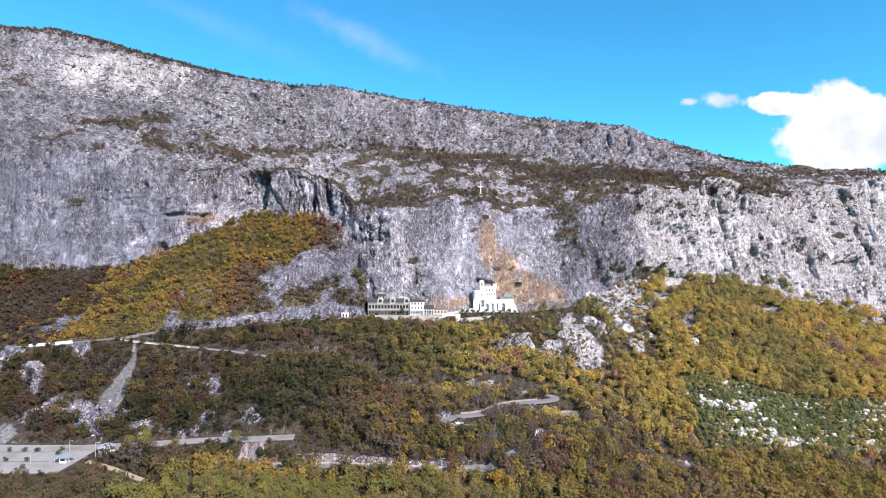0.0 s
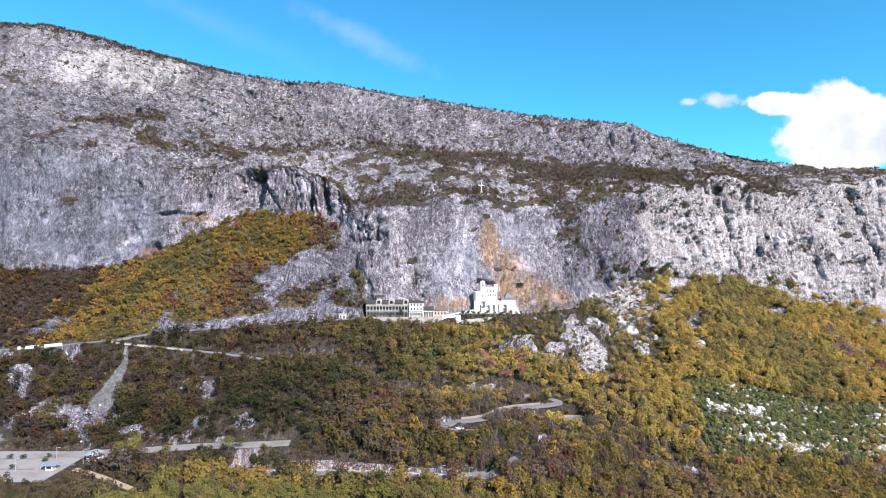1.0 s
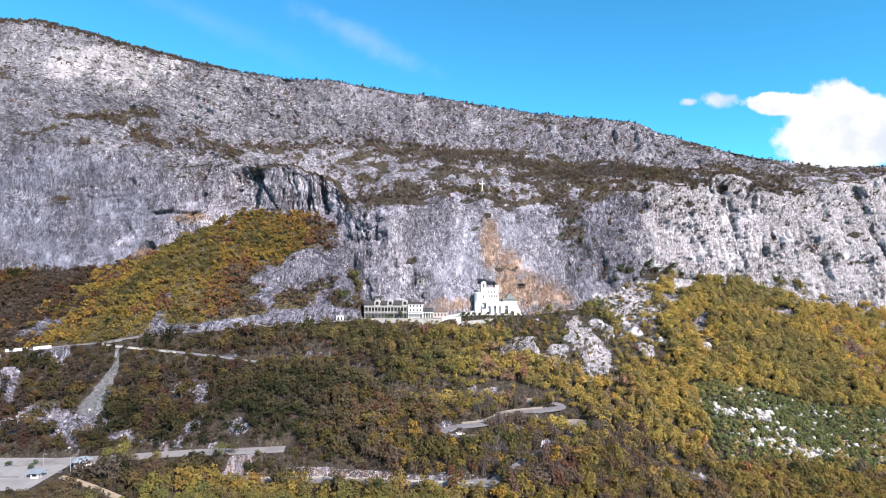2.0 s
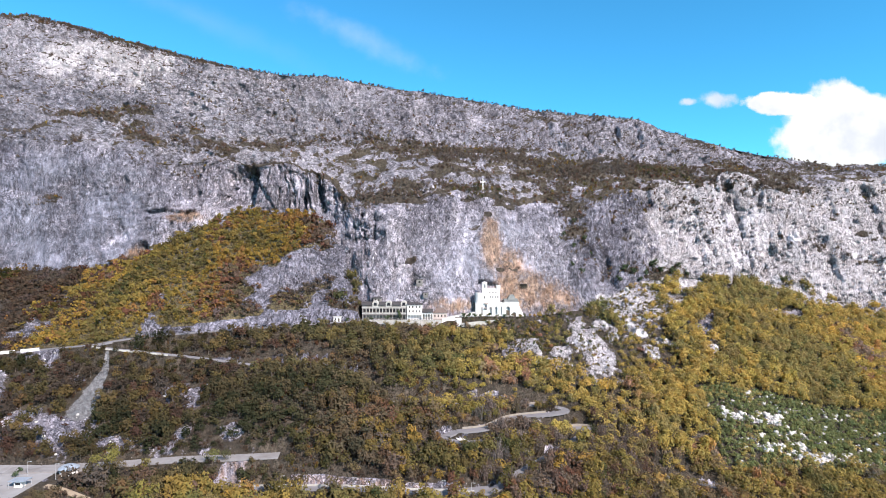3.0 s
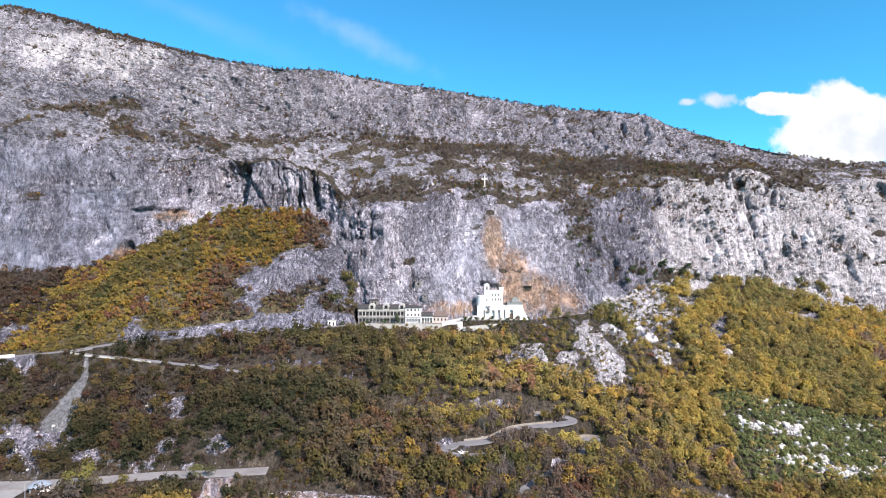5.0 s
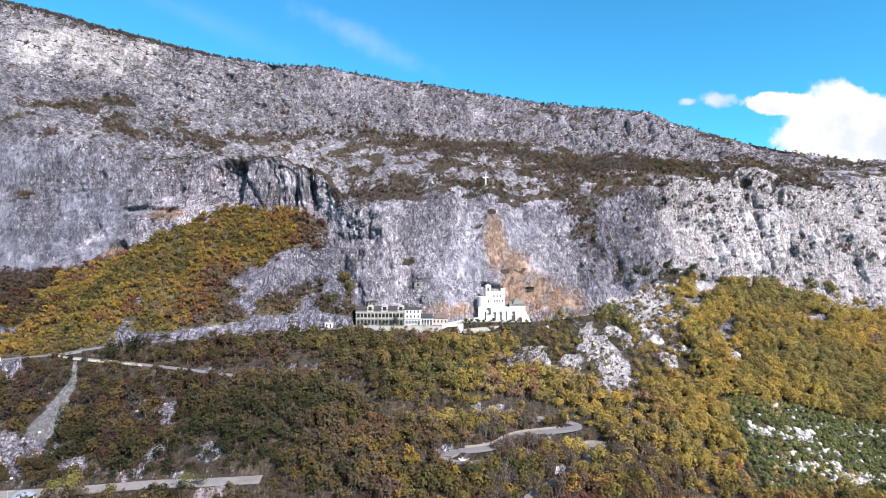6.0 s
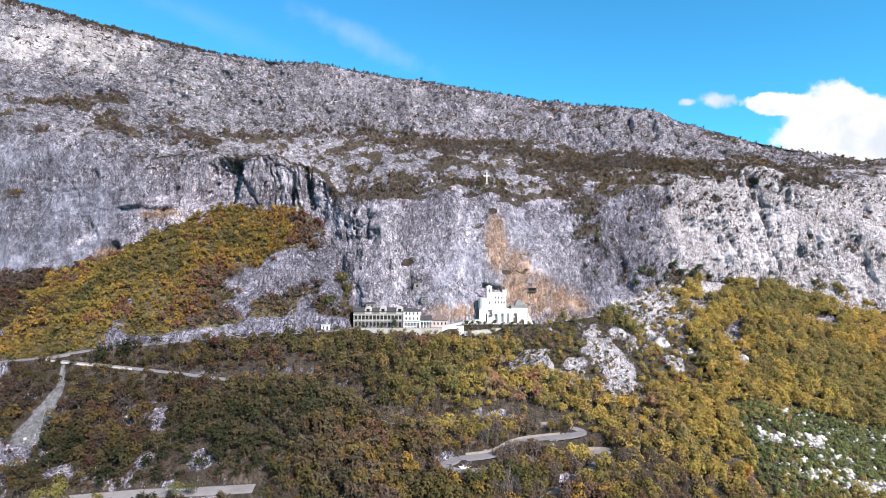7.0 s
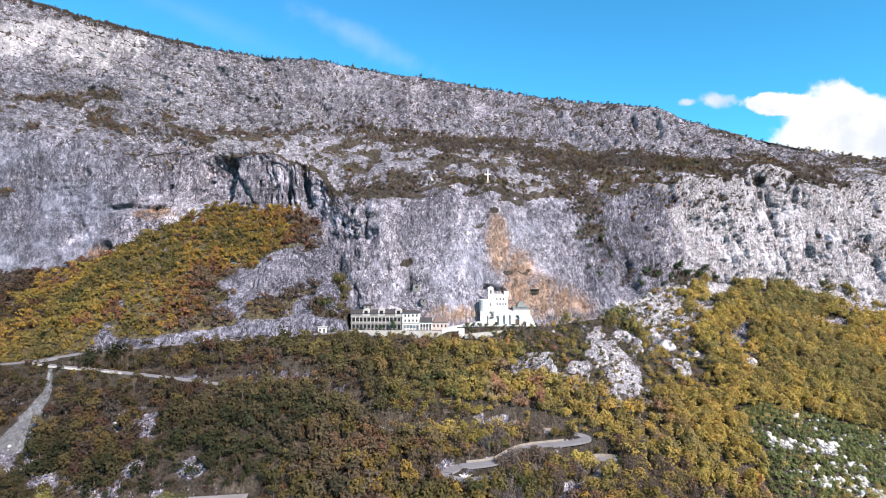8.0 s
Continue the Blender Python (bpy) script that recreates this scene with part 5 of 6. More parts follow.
def prism(sides, r0, r1, z0, z1, cx, cy, turn=0.0, squash=1.0):
    bm_ = bmesh.new()
    a, b = [[bm_.verts.new((cx + q * math.cos(turn + k * 2 * math.pi / sides), cy + squash * q * math.sin(turn + k * 2 * math.pi / sides), z_)) for k in range(sides)] for q, z_ in ((r0, z0), (r1, z1))]
    bm_.faces.new(a[::-1]), bm_.faces.new(b)
    for k in range(sides):
        m_ = (k + 1) % sides
        bm_.faces.new((a[k], a[m_], b[m_], b[k]))
    return bm_


def hip_roof(x0, x1, y0, y1, z0, z1, over=0.45, thick=0.2, ridge=0.3):
    bm = bmesh.new()
    x0, x1, y0, y1 = x0 - over, x1 + over, y0 - over, y1 + over
    low = [bm.verts.new((x, y, z0 - thick)) for x, y in ((x0, y0), (x1, y0), (x1, y1), (x0, y1))]
    eave = [bm.verts.new((x, y, z0)) for x, y in ((x0, y0), (x1, y0), (x1, y1), (x0, y1))]
    inset = (y1 - y0) * ridge
    top = [bm.verts.new((x0 + inset, (y0 + y1) / 2, z1)), bm.verts.new((x1 - inset, (y0 + y1) / 2, z1))]
    bm.faces.new(low[::-1])
    for k in range(4):
        bm.faces.new((low[k], low[(k + 1) % 4], eave[(k + 1) % 4], eave[k]))
    bm.faces.new((eave[0], eave[1], top[1], top[0])), bm.faces.new((eave[1], eave[2], top[1]))
    bm.faces.new((eave[2], eave[3], top[0], top[1])), bm.faces.new((eave[3], eave[0], top[0]))
    return bm


def row(first, last, count):
    return [first + (last - first) * k / (count - 1) for k in range(count)]


BASE = 113.6
# guest house: grey stone, arcade below, loggia windows above, three round gables
y = 404.0
house = thing("guest_house", -38, y, BASE, "long grey stone guest house with arcade and three round gables", "building", "monastery buildings")
low, high = row(-51, -25.2, 13), row(-51, -25.2, 13)
bm = storey(bmesh.new(), -52.5, -23.6, y, BASE, 117.6, [(c, 0.72, BASE + 0.05, 116.9, True) for c in low])
storey(bm, -52.5, -23.6, y, 117.6, 121.4, [(c, 0.78, 118.5, 120.6, False) for c in high])
storey(bm, -52.5, -23.6, y, 121.4, 123.2, [])
part("wall", bm, GREY_STONE, house)
part("inner_wall", boxes((-52.5, -23.6, y + 2.4, y + 9, BASE, 123.2), (-52.5, -52.05, y + 0.46, y + 2.4, BASE, 123.2), (-24.05, -23.6, y + 0.46, y + 2.4, BASE, 123.2), (-52.0, -24.1, y + 0.46, y + 2.38, 117.3, 117.6)), GREY_STONE, house)
part("cornice", boxes((-52.8, -23.62, y - 0.18, y - 0.004, 117.45, 117.75), (-52.8, -23.62, y - 0.22, y - 0.004, 121.3, 121.62)), PALE_STONE, house, "pale stone cornice bands")
for c in high:
    window(house, c, 0.78, 118.5, 120.6, y)
for a, b in zip(high, high[1:]):
    part("pilaster", boxes(((a + b) / 2 - 0.16, (a + b) / 2 + 0.16, y - 0.1, y - 0.004, 117.78, 121.28)), PALE_STONE, house)
part("roof", gable_roof(-52.5, -23.6, y, y + 9, 123.2, 125.0), SLATE, house, "dark grey slate roof")
for c in (-43.9, -35.2, -25.4):
    bm = bmesh.new()
    rim = [(c + 2.0 * math.cos(k * math.pi / 10), 123.9 + 2.0 * math.sin(k * math.pi / 10)) for k in range(11)]
    rim = [(c + 2.0, 121.7), *rim, (c - 2.0, 121.7)]
    f, b = [[bm.verts.new((x, yy, z)) for x, z in rim] for yy in (y - 0.35, y + 3.0)]
    bm.faces.new(f), bm.faces.new(b[::-1])
    for k in range(len(rim)):
        m = (k + 1) % len(rim)
        bm.faces.new((f[k], b[k], b[m], f[m]))
    bmesh.ops.recalc_face_normals(bm, faces=bm.faces)
    g = part("gable", bm, PALE_STONE, house, "pale stone round-topped gable")
    part("gable_window", boxes((c - 0.95, c + 0.95, y - 0.39, y - 0.352, 122.6, 124.7)), GLASS, g)
tower = thing("stone_tower", -43, 409, 123, "square grey stone tower block against the cliff", "tower", "monastery buildings")
bm = storey(bmesh.new(), -45.8, -40.6, 408.0, 120.0, 127.4, [(-44.3, 0.4, 125.4, 126.6, False), (-42.1, 0.4, 125.4, 126.6, False)])
box(bm, -45.8, -40.6, 408.46, 415, 120.0, 127.4)
part("wall", bm, GREY_STONE, tower)
part("roof", hip_roof(-45.8, -40.6, 408.0, 415, 127.5, 128.1), SLATE, tower)
for c in (-44.3, -42.1):
    window(tower, c, 0.4, 125.4, 126.6, 408.0)

# white three-storey house
house = thing("white_house", -18, 403.2, BASE, "white three-storey monastery house with arcaded ground floor", "building", "monastery buildings")
y = 403.2
arches = row(-21.9, -14.6, 5)
bm = storey(bmesh.new(), -23.2, -13.5, y, BASE, 117.4, [(c, 0.68, BASE + 0.05, 116.8, True) for c in arches])
storey(bm, -23.2, -13.5, y, 117.4, 120.4, [(c, 0.42, 118.3, 119.7, False) for c in row(-21.6, -15.0, 4)])
storey(bm, -23.2, -13.5, y, 120.4, 123.4, [(c, 0.42, 121.2, 122.6, False) for c in (-21.6, -19.6, -17.2, -15.0)])
part("wall", bm, WHITEWASH, house)
part("inner_wall", boxes((-23.2, -13.5, y + 2.2, y + 9, BASE, 123.4), (-23.2, -22.75, y + 0.46, y + 2.18, BASE, 123.4), (-13.95, -13.5, y + 0.46, y + 2.18, BASE, 123.4), (-22.7, -14.0, y + 0.46, y + 2.18, 117.1, 117.4)), WHITEWASH, house)
part("cornice", boxes((-23.4, -13.3, y - 0.15, y - 0.004, 117.3, 117.55)), GREY_STONE, house)
for c in row(-21.6, -15.0, 4):
    window(house, c, 0.42, 118.3, 119.7, y)
for c in (-21.6, -19.6, -17.2, -15.0):
    window(house, c, 0.42, 121.2, 122.6, y)
part("roof", hip_roof(-23.2, -13.5, y, y + 9, 123.45, 124.6), SLATE, house, "low dark slate roof")

# arcaded wing
wing = thing("arcaded_wing", -10, 403.6, BASE, "low white arcaded wing under a dark slate roof", "building", "monastery buildings")
y = 403.6
arches = row(-12.4, -7.4, 4)
part("wall", storey(bmesh.new(), -13.46, -6.4, y, BASE, 118.2, [(c, 0.62, BASE + 0.05, 117.2, True) for c in arches]), WHITEWASH, wing)
part("inner_wall", boxes((-13.46, -6.4, y + 2.0, y + 8, BASE, 118.2)), GREY_STONE, wing)
part("roof", gable_roof(-13.0, -6.9, y, y + 8, 118.4, 120.4, 0.6), SLATE, wing, "dark slate roof")

# brown-roofed house
house = thing("small_house", -2, 404.4, BASE, "rose-plastered house with a brown tiled roof", "building", "monastery buildings")
y = 404.4
spots = row(-5.2, 1.4, 4)
bm = storey(bmesh.new(), -6.3, 2.6, y, BASE, 117.9, [(c, 0.4, 115.2, 116.7, False) for c in spots])
box(bm, -6.3, 2.6, y + 0.46, y + 8, BASE, 117.9)
part("wall", bm, ROSE_PLASTER, house)
for c in spots:
    window(house, c, 0.4, 115.2, 116.7, y)
part("roof", hip_roof(-5.8, 2.6, y, y + 8, 118.1, 120.8, 0.5), BROWN_TILE, house, "brown tiled hipped roof")

# white gate hut by the road
hut = thing("gate_hut", -67, 396, 113.2, "small white gate hut beside the road", "hut")
bm = storey(bmesh.new(), -69.8, -65.0, 396.6, 112.8, 116.2, [(-68.6, 0.45, 114.0, 115.3, False), (-66.4, 0.5, 113.2, 115.3, False)])
box(bm, -69.8, -65.0, 397.06, 400.5, 112.8, 116.2)
part("wall", bm, WHITEWASH, hut)
window(hut, -68.6, 0.45, 114.0, 115.3, 396.6)
part("door", boxes((-66.9, -65.9, 396.8, 396.9, 113.2, 115.3)), TIMBER, hut)
part("roof", boxes((-70.1, -64.7, 396.2, 400.8, 116.22, 116.5)), PALE_STONE, hut)


# the white church in its shallow cave
church = thing("church", 35, 406, 115.4, "whitewashed church with arched niches and bell tower under the cliff", "church", "monastery buildings")
y = 406.0
bm = storey(bmesh.new(), 21.4, 40.2, y, 115.3, 124.2, [(25.6, 0.35, 116.6, 121.6, True), (28.1, 0.8, 120.6, 123.4, False), (31.2, 0.95, 116.2, 121.6, True), (34.9, 0.8, 116.6, 121.8, True), (38.3, 0.5, 116.2, 121.9, True)])
storey(bm, 40.2, 49.8, y, 115.3, 124.9, [(42.6, 1.2, 115.35, 121.9, True), (46.6, 1.15, 115.35, 118.4, True)])
part("lower_wall", bm, WHITEWASH, church)
part("lower_hall", boxes((21.4, 49.8, y + 1.4, y + 12, 115.3, 124.2), (21.4, 21.85, y + 0.46, y + 1.38, 115.3, 124.2), (49.35, 49.8, y + 0.46, y + 1.38, 115.3, 124.9)), WHITEWASH, church)
for c, w, a, b in ((25.6, 0.35, 116.6, 121.6),):
    window(church, c, w, a, b, y, True)
part("door", boxes((41.4, 43.8, y + 0.5, y + 0.6, 115.4, 119.4)), TIMBER, church, "dark timber church door")
part("gate", boxes((45.45, 47.75, y + 0.5, y + 0.6, 115.4, 117.6)), TIMBER, church)
balcony = part("balcony", boxes((27.1, 29.1, y - 0.9, y - 0.004, 120.3, 120.6), (27.1, 27.25, y - 0.9, y - 0.75, 120.6, 121.7), (28.95, 29.1, y - 0.9, y - 0.75, 120.6, 121.7), (27.1, 29.1, y - 0.92, y - 0.8, 121.6, 121.75)), TIMBER, church, "dark timber balcony")
part("canopy", boxes((26.9, 29.3, y - 1.0, y - 0.004, 123.7, 123.9)), TIMBER, balcony)
upper = [(31.0, 0.34, 130.2, 131.5, True), (33.0, 0.34, 130.2, 131.5, True), (34.9, 0.34, 130.2, 131.5, True)]
upper2 = [(31.2, 0.34, 127.2, 128.7, True), (32.9, 0.34, 127.2, 128.7, True), (34.6, 0.34, 127.2, 128.7, True), (36.2, 0.34, 127.2, 128.7, True)]
bm = storey(bmesh.new(), 29.1, 37.5, y + 2.5, 124.2, 129.4, upper2)
storey(bm, 29.1, 37.5, y + 2.5, 129.4, 133.2, upper)
box(bm, 29.1, 37.5, y + 2.96, y + 12, 124.2, 133.2)
part("upper_wall", bm, WHITEWASH, church)
for c, w, a, b, _ in upper + upper2:
    window(church, c, w, a, b, y + 2.5, True)
bm = bmesh.new()
for k in range(7):
    box(bm, 29.2 + k * 1.2, 29.8 + k * 1.2, y + 2.5, y + 3.0, 133.2, 133.75)
part("parapet", bm, WHITEWASH, church)
bm = storey(bmesh.new(), 26.0, 29.06, y + 2.3, 124.2, 130.0, [(27.5, 0.32, 126.8, 128.6, True)])
storey(bm, 26.0, 29.06, y + 2.3, 130.0, 137.0, [(27.5, 0.5, 133.8, 136.2, True)])
box(bm, 26.0, 26.4, y + 2.76, y + 5.6, 124.2, 137.0), box(bm, 28.66, 29.06, y + 2.76, y + 5.6, 124.2, 137.0), box(bm, 26.4, 28.66, y + 5.2, y + 5.6, 124.2, 137.0)
belfry = part("bell_tower", bm, WHITEWASH, church)
part("bell_tower_roof", hip_roof(26.0, 29.06, y + 2.3, y + 5.6, 137.15, 138.1, 0.2, 0.14, 0.45), WHITEWASH, belfry)
window(church, 27.5, 0.32, 126.8, 128.6, y + 2.3, True)
part("turret", boxes((35.3, 37.9, y + 2.2, y + 4.8, 132.4, 135.1), (35.15, 38.05, y + 2.05, y + 4.95, 135.1, 135.4)), WHITEWASH, church)
bm = bmesh.new()
ring = [(23.9 + 2.9 * math.cos(u), y + 3.2 + 2.9 * math.sin(u)) for u in (k * math.pi / 8 for k in range(16))]
f, b = [[bm.verts.new((px, py, z)) for px, py in ring] for z in (124.2, 130.6)]
bm.faces.new(b), bm.faces.new(f[::-1])
for k in range(16):
    m = (k + 1) % 16
    bm.faces.new((f[k], f[m], b[m], b[k]))
part("apse", bm, WHITEWASH, church, "rounded white apse")
part("nave_roof", gable_roof(40.6, 49.3, y + 1.2, y + 11, 125.0, 126.6, 0.3), LEAD, church, "dark lead roof")
part("spire", prism(4, 4.4, 1.6, 126.0, 129.2, 45.6, y + 6.0, math.pi / 4), LEAD, church, "steep grey pyramid roof")
part("ledge", boxes((40.0, 50.0, y - 0.14, y - 0.004, 124.6, 124.95), (21.2, 40.0, y - 0.14, y - 0.004, 123.95, 124.3)), WHITEWASH, church)
bm = bmesh.new()
v = [bm.verts.new(p) for p in ((49.84, y - 0.2, 115.3), (53.4, y - 0.2, 115.3), (49.84, y - 0.2, 122.5), (49.84, y + 4, 115.3), (53.4, y + 4, 115.3), (49.84, y + 4, 122.5))]
for f in ((0, 1, 2), (3, 5, 4), (0, 3, 4, 1), (1, 4, 5, 2), (2, 5, 3, 0)):
    bm.faces.new([v[k] for k in f])
part("buttress", bm, WHITEWASH, church, "sloping white buttress")


# terraces: long white retaining walls with copings, and the ramp up to the church
def terrace_wall(x0, x1, y0, y1, z0, z1, top0, top1, mat, label):
    ob = thing("terrace_wall", x0, y0, z0, label, "wall")
    bm_ = bmesh.new()
    bays = max(2, int((x1 - x0) / 4))
    for k in range(bays):
        a, b = k / bays, (k + 1) / bays
        xa, xb = x0 + (x1 - x0) * a + 0.02, x0 + (x1 - x0) * b - 0.02
        ya, yb = y0 + (y1 - y0) * a, y0 + (y1 - y0) * b
        ta, tb = top0 + (top1 - top0) * a, top0 + (top1 - top0) * b
        va = [bm_.verts.new(p) for p in ((xa, ya, z0), (xb, yb, z0), (xb, yb, tb), (xa, ya, ta), (xa, ya + 0.8, z0), (xb, yb + 0.8, z0), (xb, yb + 0.8, tb), (xa, ya + 0.8, ta))]
        for f_ in ((0, 1, 2, 3), (5, 4, 7, 6), (1, 5, 6, 2), (4, 0, 3, 7), (3, 2, 6, 7), (0, 4, 5, 1)):
            bm_.faces.new([va[q] for q in f_])
    part("wall", bm_, mat, ob)
    line = np.array([(x0, y0 + 0.4, top0 + 0.16), (x1, y1 + 0.4, top1 + 0.16)])
    part("coping", ribbon(line, 1.0, 0.16), PALE_STONE, ob)
    return ob


terrace_wall(-53.5, -19.0, 397.6, 397.6, 108.5, 110, 114.0, 114.0, PALE_STONE, "long pale stone terrace wall below the guest house")
terrace_wall(-18.9, -0.6, 397.4, 397.4, 108.5, 110, 113.9, 113.9, PALE_STONE, "pale stone terrace wall beside the forecourt")
terrace_wall(-0.5, 12.0, 398.0, 399.4, 108.0, 110, 115.2, 115.2, WHITEWASH, "whitewashed wall of the forecourt")
terrace_wall(2.8, 21.0, 402.6, 404.6, 112.0, 112, 115.4, 118.4, WHITEWASH, "rising whitewashed wall of the church ramp")
terrace_wall(12.2, 51.0, 398.8, 402.6, 107.0, 108, 111.8, 115.2, PALE_STONE, "pale stone retaining wall below the church")
terrace_wall(21.0, 46.0, 402.4, 403.6, 111.0, 111, 116.0, 116.0, GREY_STONE, "grey stone planted terrace wall below the church")


def ground_at(x, y_):
    """The height of the slope below the cliff."""
    last = int(np.argmin(np.abs(LEVEL[:, 0] - 6.0)))
    k = np.argmin((GX[:last] - x) ** 2 + (GY[:last] - y_) ** 2)
    return float(GZ[:last].ravel()[k])


# garden shrubs and dark cypress on the terraces
EVERGREEN = plain("evergreen_leaves", (0.045, 0.065, 0.03), 0.9, 0.5, 2.0, 0.2)
garden = []
for k in range(2):
    garden.append((array_mesh("foliage", *crown(260, 7, 0.075, 810 + k, 0.9), (), [EVERGREEN]), array_mesh("stem", *trunk(830 + k, 0.4), (), [BARK])))
for n_, (x, y_, z, w, h) in enumerate([(-28.2, 402.4, 113.5, 3.2, 7.5), (-35.5, 400.4, 113.5, 4.2, 4.2), (-46.0, 400.2, 113.5, 3.0, 2.8), (13.5, 401.4, 112.0, 4.0, 3.6), (17.0, 401.6, 112.0, 3.6, 3.4), (20.5, 401.8, 112.2, 3.8, 3.2), (24.5, 404.8, 115.3, 2.6, 2.4), (30.6, 404.8, 115.3, 2.4, 3.4), (36.0, 404.9, 115.3, 2.2, 1.8), (40.0, 401.2, 113.0, 3.4, 3.0), (28.0, 400.6, 112.2, 3.2, 2.6), (-61, 396.6, 112.9, 3.0, 3.4)]):
    z = ground_at(x, y_) - 0.1 if n_ > 2 else z
    bush = new("garden_bush")
    bush.matrix_world = pose(x, y_, z, 0, 0, 40 * n_) @ Matrix.Diagonal((w, w, h, 1))
    tagged(bush, "dark evergreen bush on the monastery terrace", "bush", "bushes on the terraces")
    for nm, me in zip(("foliage", "stem"), garden[n_ % 2]):
        new(nm, me).parent = bush

# cross on the brow above the church
r = int(np.argmin(np.abs(LEVEL[:, 0] - 7.12)))
c = int(np.argmin(np.abs(GX[r] - 29.5)))
x, y, z = GX[r, c], GY[r, c], GZ[r, c]
cross = thing("summit_cross", x, y, z, "tall white metal cross on the brow of the cliff", "cross")
part("plinth", boxes((x - 1.0, x + 1.0, y - 1.0, y + 1.0, z - 1.2, z + 0.6)), PALE_STONE, cross)
part("post", boxes((x - 0.4, x + 0.4, y - 0.3, y + 0.3, z + 0.6, z + 8.0)), WHITEWASH, cross)
part("crossbar", boxes((x - 2.3, x - 0.405, y - 0.27, y + 0.27, z + 5.0, z + 5.8), (x + 0.405, x + 2.3, y - 0.27, y + 0.27, z + 5.0, z + 5.8)), WHITEWASH, cross)


# ---- car park and roadside things ----
lot = part("car_park", boxes((-262, -173, 258, 295.5, 59.3, 59.72)), PAVING, None)
tagged(lot, "pale paved car park on a levelled shelf", "car park", kind="structure")
for y_ in (285.0, 272.0):
    kerb = part("planting_strip", boxes((-260, -186, y_ - 0.6, y_ + 0.6, 59.6, 59.86)), ASPHALT, None)
    tagged(kerb, "long raised stone kerb with planted bushes", "kerb", kind="structure")
for n_, (x, y_) in enumerate([(-214, 285), (-206.5, 285), (-200, 285), (-189, 286.5), (-187.5, 281.5), (-222, 285), (-206, 272), (-213.5, 272), (-220.5, 272), (-196, 272), (-191, 262)]):
    bush = new("planted_bush")
    bush.matrix_world = pose(x, y_, 59.9, 0, 0, 70 * n_) @ Matrix.Diagonal((2.6 + 0.4 * (n_ % 3), 2.6 + 0.4 * (n_ % 3), 2.6, 1))
    tagged(bush, "small round dark bush planted in the car park", "bush", "bushes in the car park")
    for nm, me in zip(("foliage", "stem"), garden[n_ % 2]):
        new(nm, me).parent = bush


BLUE_ROOF = plain("blue_grey_metal_roof", (0.30, 0.34, 0.40), 0.5, 0.25, 0.8, 0.05, 0.2)
x, y = -166.5, 285.5
kiosk = thing("kiosk", x, y, 59.7, "round white kiosk with a ribbon window and blue-grey roof", "kiosk")
part("wall", prism(16, 3.6, 3.6, 59.4, 61.0, x, y), WHITEWASH, kiosk)
part("ribbon_window", prism(16, 3.5, 3.5, 61.0, 62.3, x, y), GLASS, kiosk)
for k in range(8):
    u = k * math.pi / 4 + 0.2
    part("mullion", boxes((x + 3.58 * math.cos(u) - 0.09, x + 3.58 * math.cos(u) + 0.09, y + 3.58 * math.sin(u) - 0.09, y + 3.58 * math.sin(u) + 0.09, 61.0, 62.3)), WHITEWASH, kiosk)
roof = part("roof", prism(16, 4.3, 2.4, 62.3, 63.5, x, y), BLUE_ROOF, kiosk)
part("roof_cap", prism(16, 2.4, 0.4, 63.5, 64.0, x, y), BLUE_ROOF, roof)
x, y = -178.0, 271.5
booth = thing("ticket_booth", x, y, 59.7, "white booth under a flat grey canopy beside the car park", "booth")
part("wall", boxes((x - 1.6, x + 1.6, y - 1.4, y + 1.4, 59.5, 62.2)), WHITEWASH, booth)
part("window", boxes((x - 1.1, x + 1.1, y - 1.44, y - 1.402, 60.7, 61.7)), GLASS, booth)
canopy = part("canopy", boxes((x - 3.6, x + 3.4, y - 2.2, y + 2.6, 62.3, 62.6)), BLUE_ROOF, booth, "flat grey canopy")
for a, b in ((-3.3, -1.9), (3.1, -1.9), (-3.3, 2.3), (3.1, 2.3)):
    part("post", boxes((x + a - 0.09, x + a + 0.09, y + b - 0.09, y + b + 0.09, 59.5, 62.3)), STEEL, canopy)


def street_lamp(x, y_, z, h):
    lamp = thing("street_lamp", x, y_, z, "slim grey steel street lamp beside the road", "street lamp", "street lamps along the road")
    part("pole", prism(8, 0.13, 0.07, z - 0.3, z + h, x, y_), STEEL, lamp)
    arm = part("arm", boxes((x + 0.08, x + 1.5, y_ - 0.05, y_ + 0.05, z + h - 0.14, z + h - 0.04)), STEEL, lamp)
    part("lantern", boxes((x + 1.0, x + 1.8, y_ - 0.16, y_ + 0.16, z + h - 0.28, z + h - 0.145)), STEEL, arm)


for x, y_, h in ((-0.6, 282.6, 7.5), (-72.5, 286.4, 7.5), (-40, 284.6, 7.0), (12.5, 285.4, 6.5), (-183, 283, 6.5), (-193, 270, 6.0), (-168, 279, 7.0)):
    street_lamp(x, y_, ground_at(x, y_), h)


def parapet(road_, start, end, side_, height, mat, label):
    """A low wall along a stretch of road, from one share of its length to another."""
    width = ROADS[road_][0]
    line = ROAD_LINES[road_]
    line = line[int(start * (len(line) - 1)):int(end * (len(line) - 1)) + 1]
    ob = part("parapet", ribbon(line, 0.4, height + 0.7, height, side_ * (width / 2 + 0.3)), mat, None)
    tagged(ob, label, "wall", "low walls along the roads")


parapet("road_2", 0.01, 0.13, 1, 0.55, PALE_STONE, "low pale stone wall at the road's bend")
parapet("road_1", 0.18, 0.226, 1, 1.5, WHITEWASH, "low whitewashed wall beside the upper road")
parapet("road_1", 0.234, 0.28, 1, 1.5, WHITEWASH, "low whitewashed wall beside the upper road")
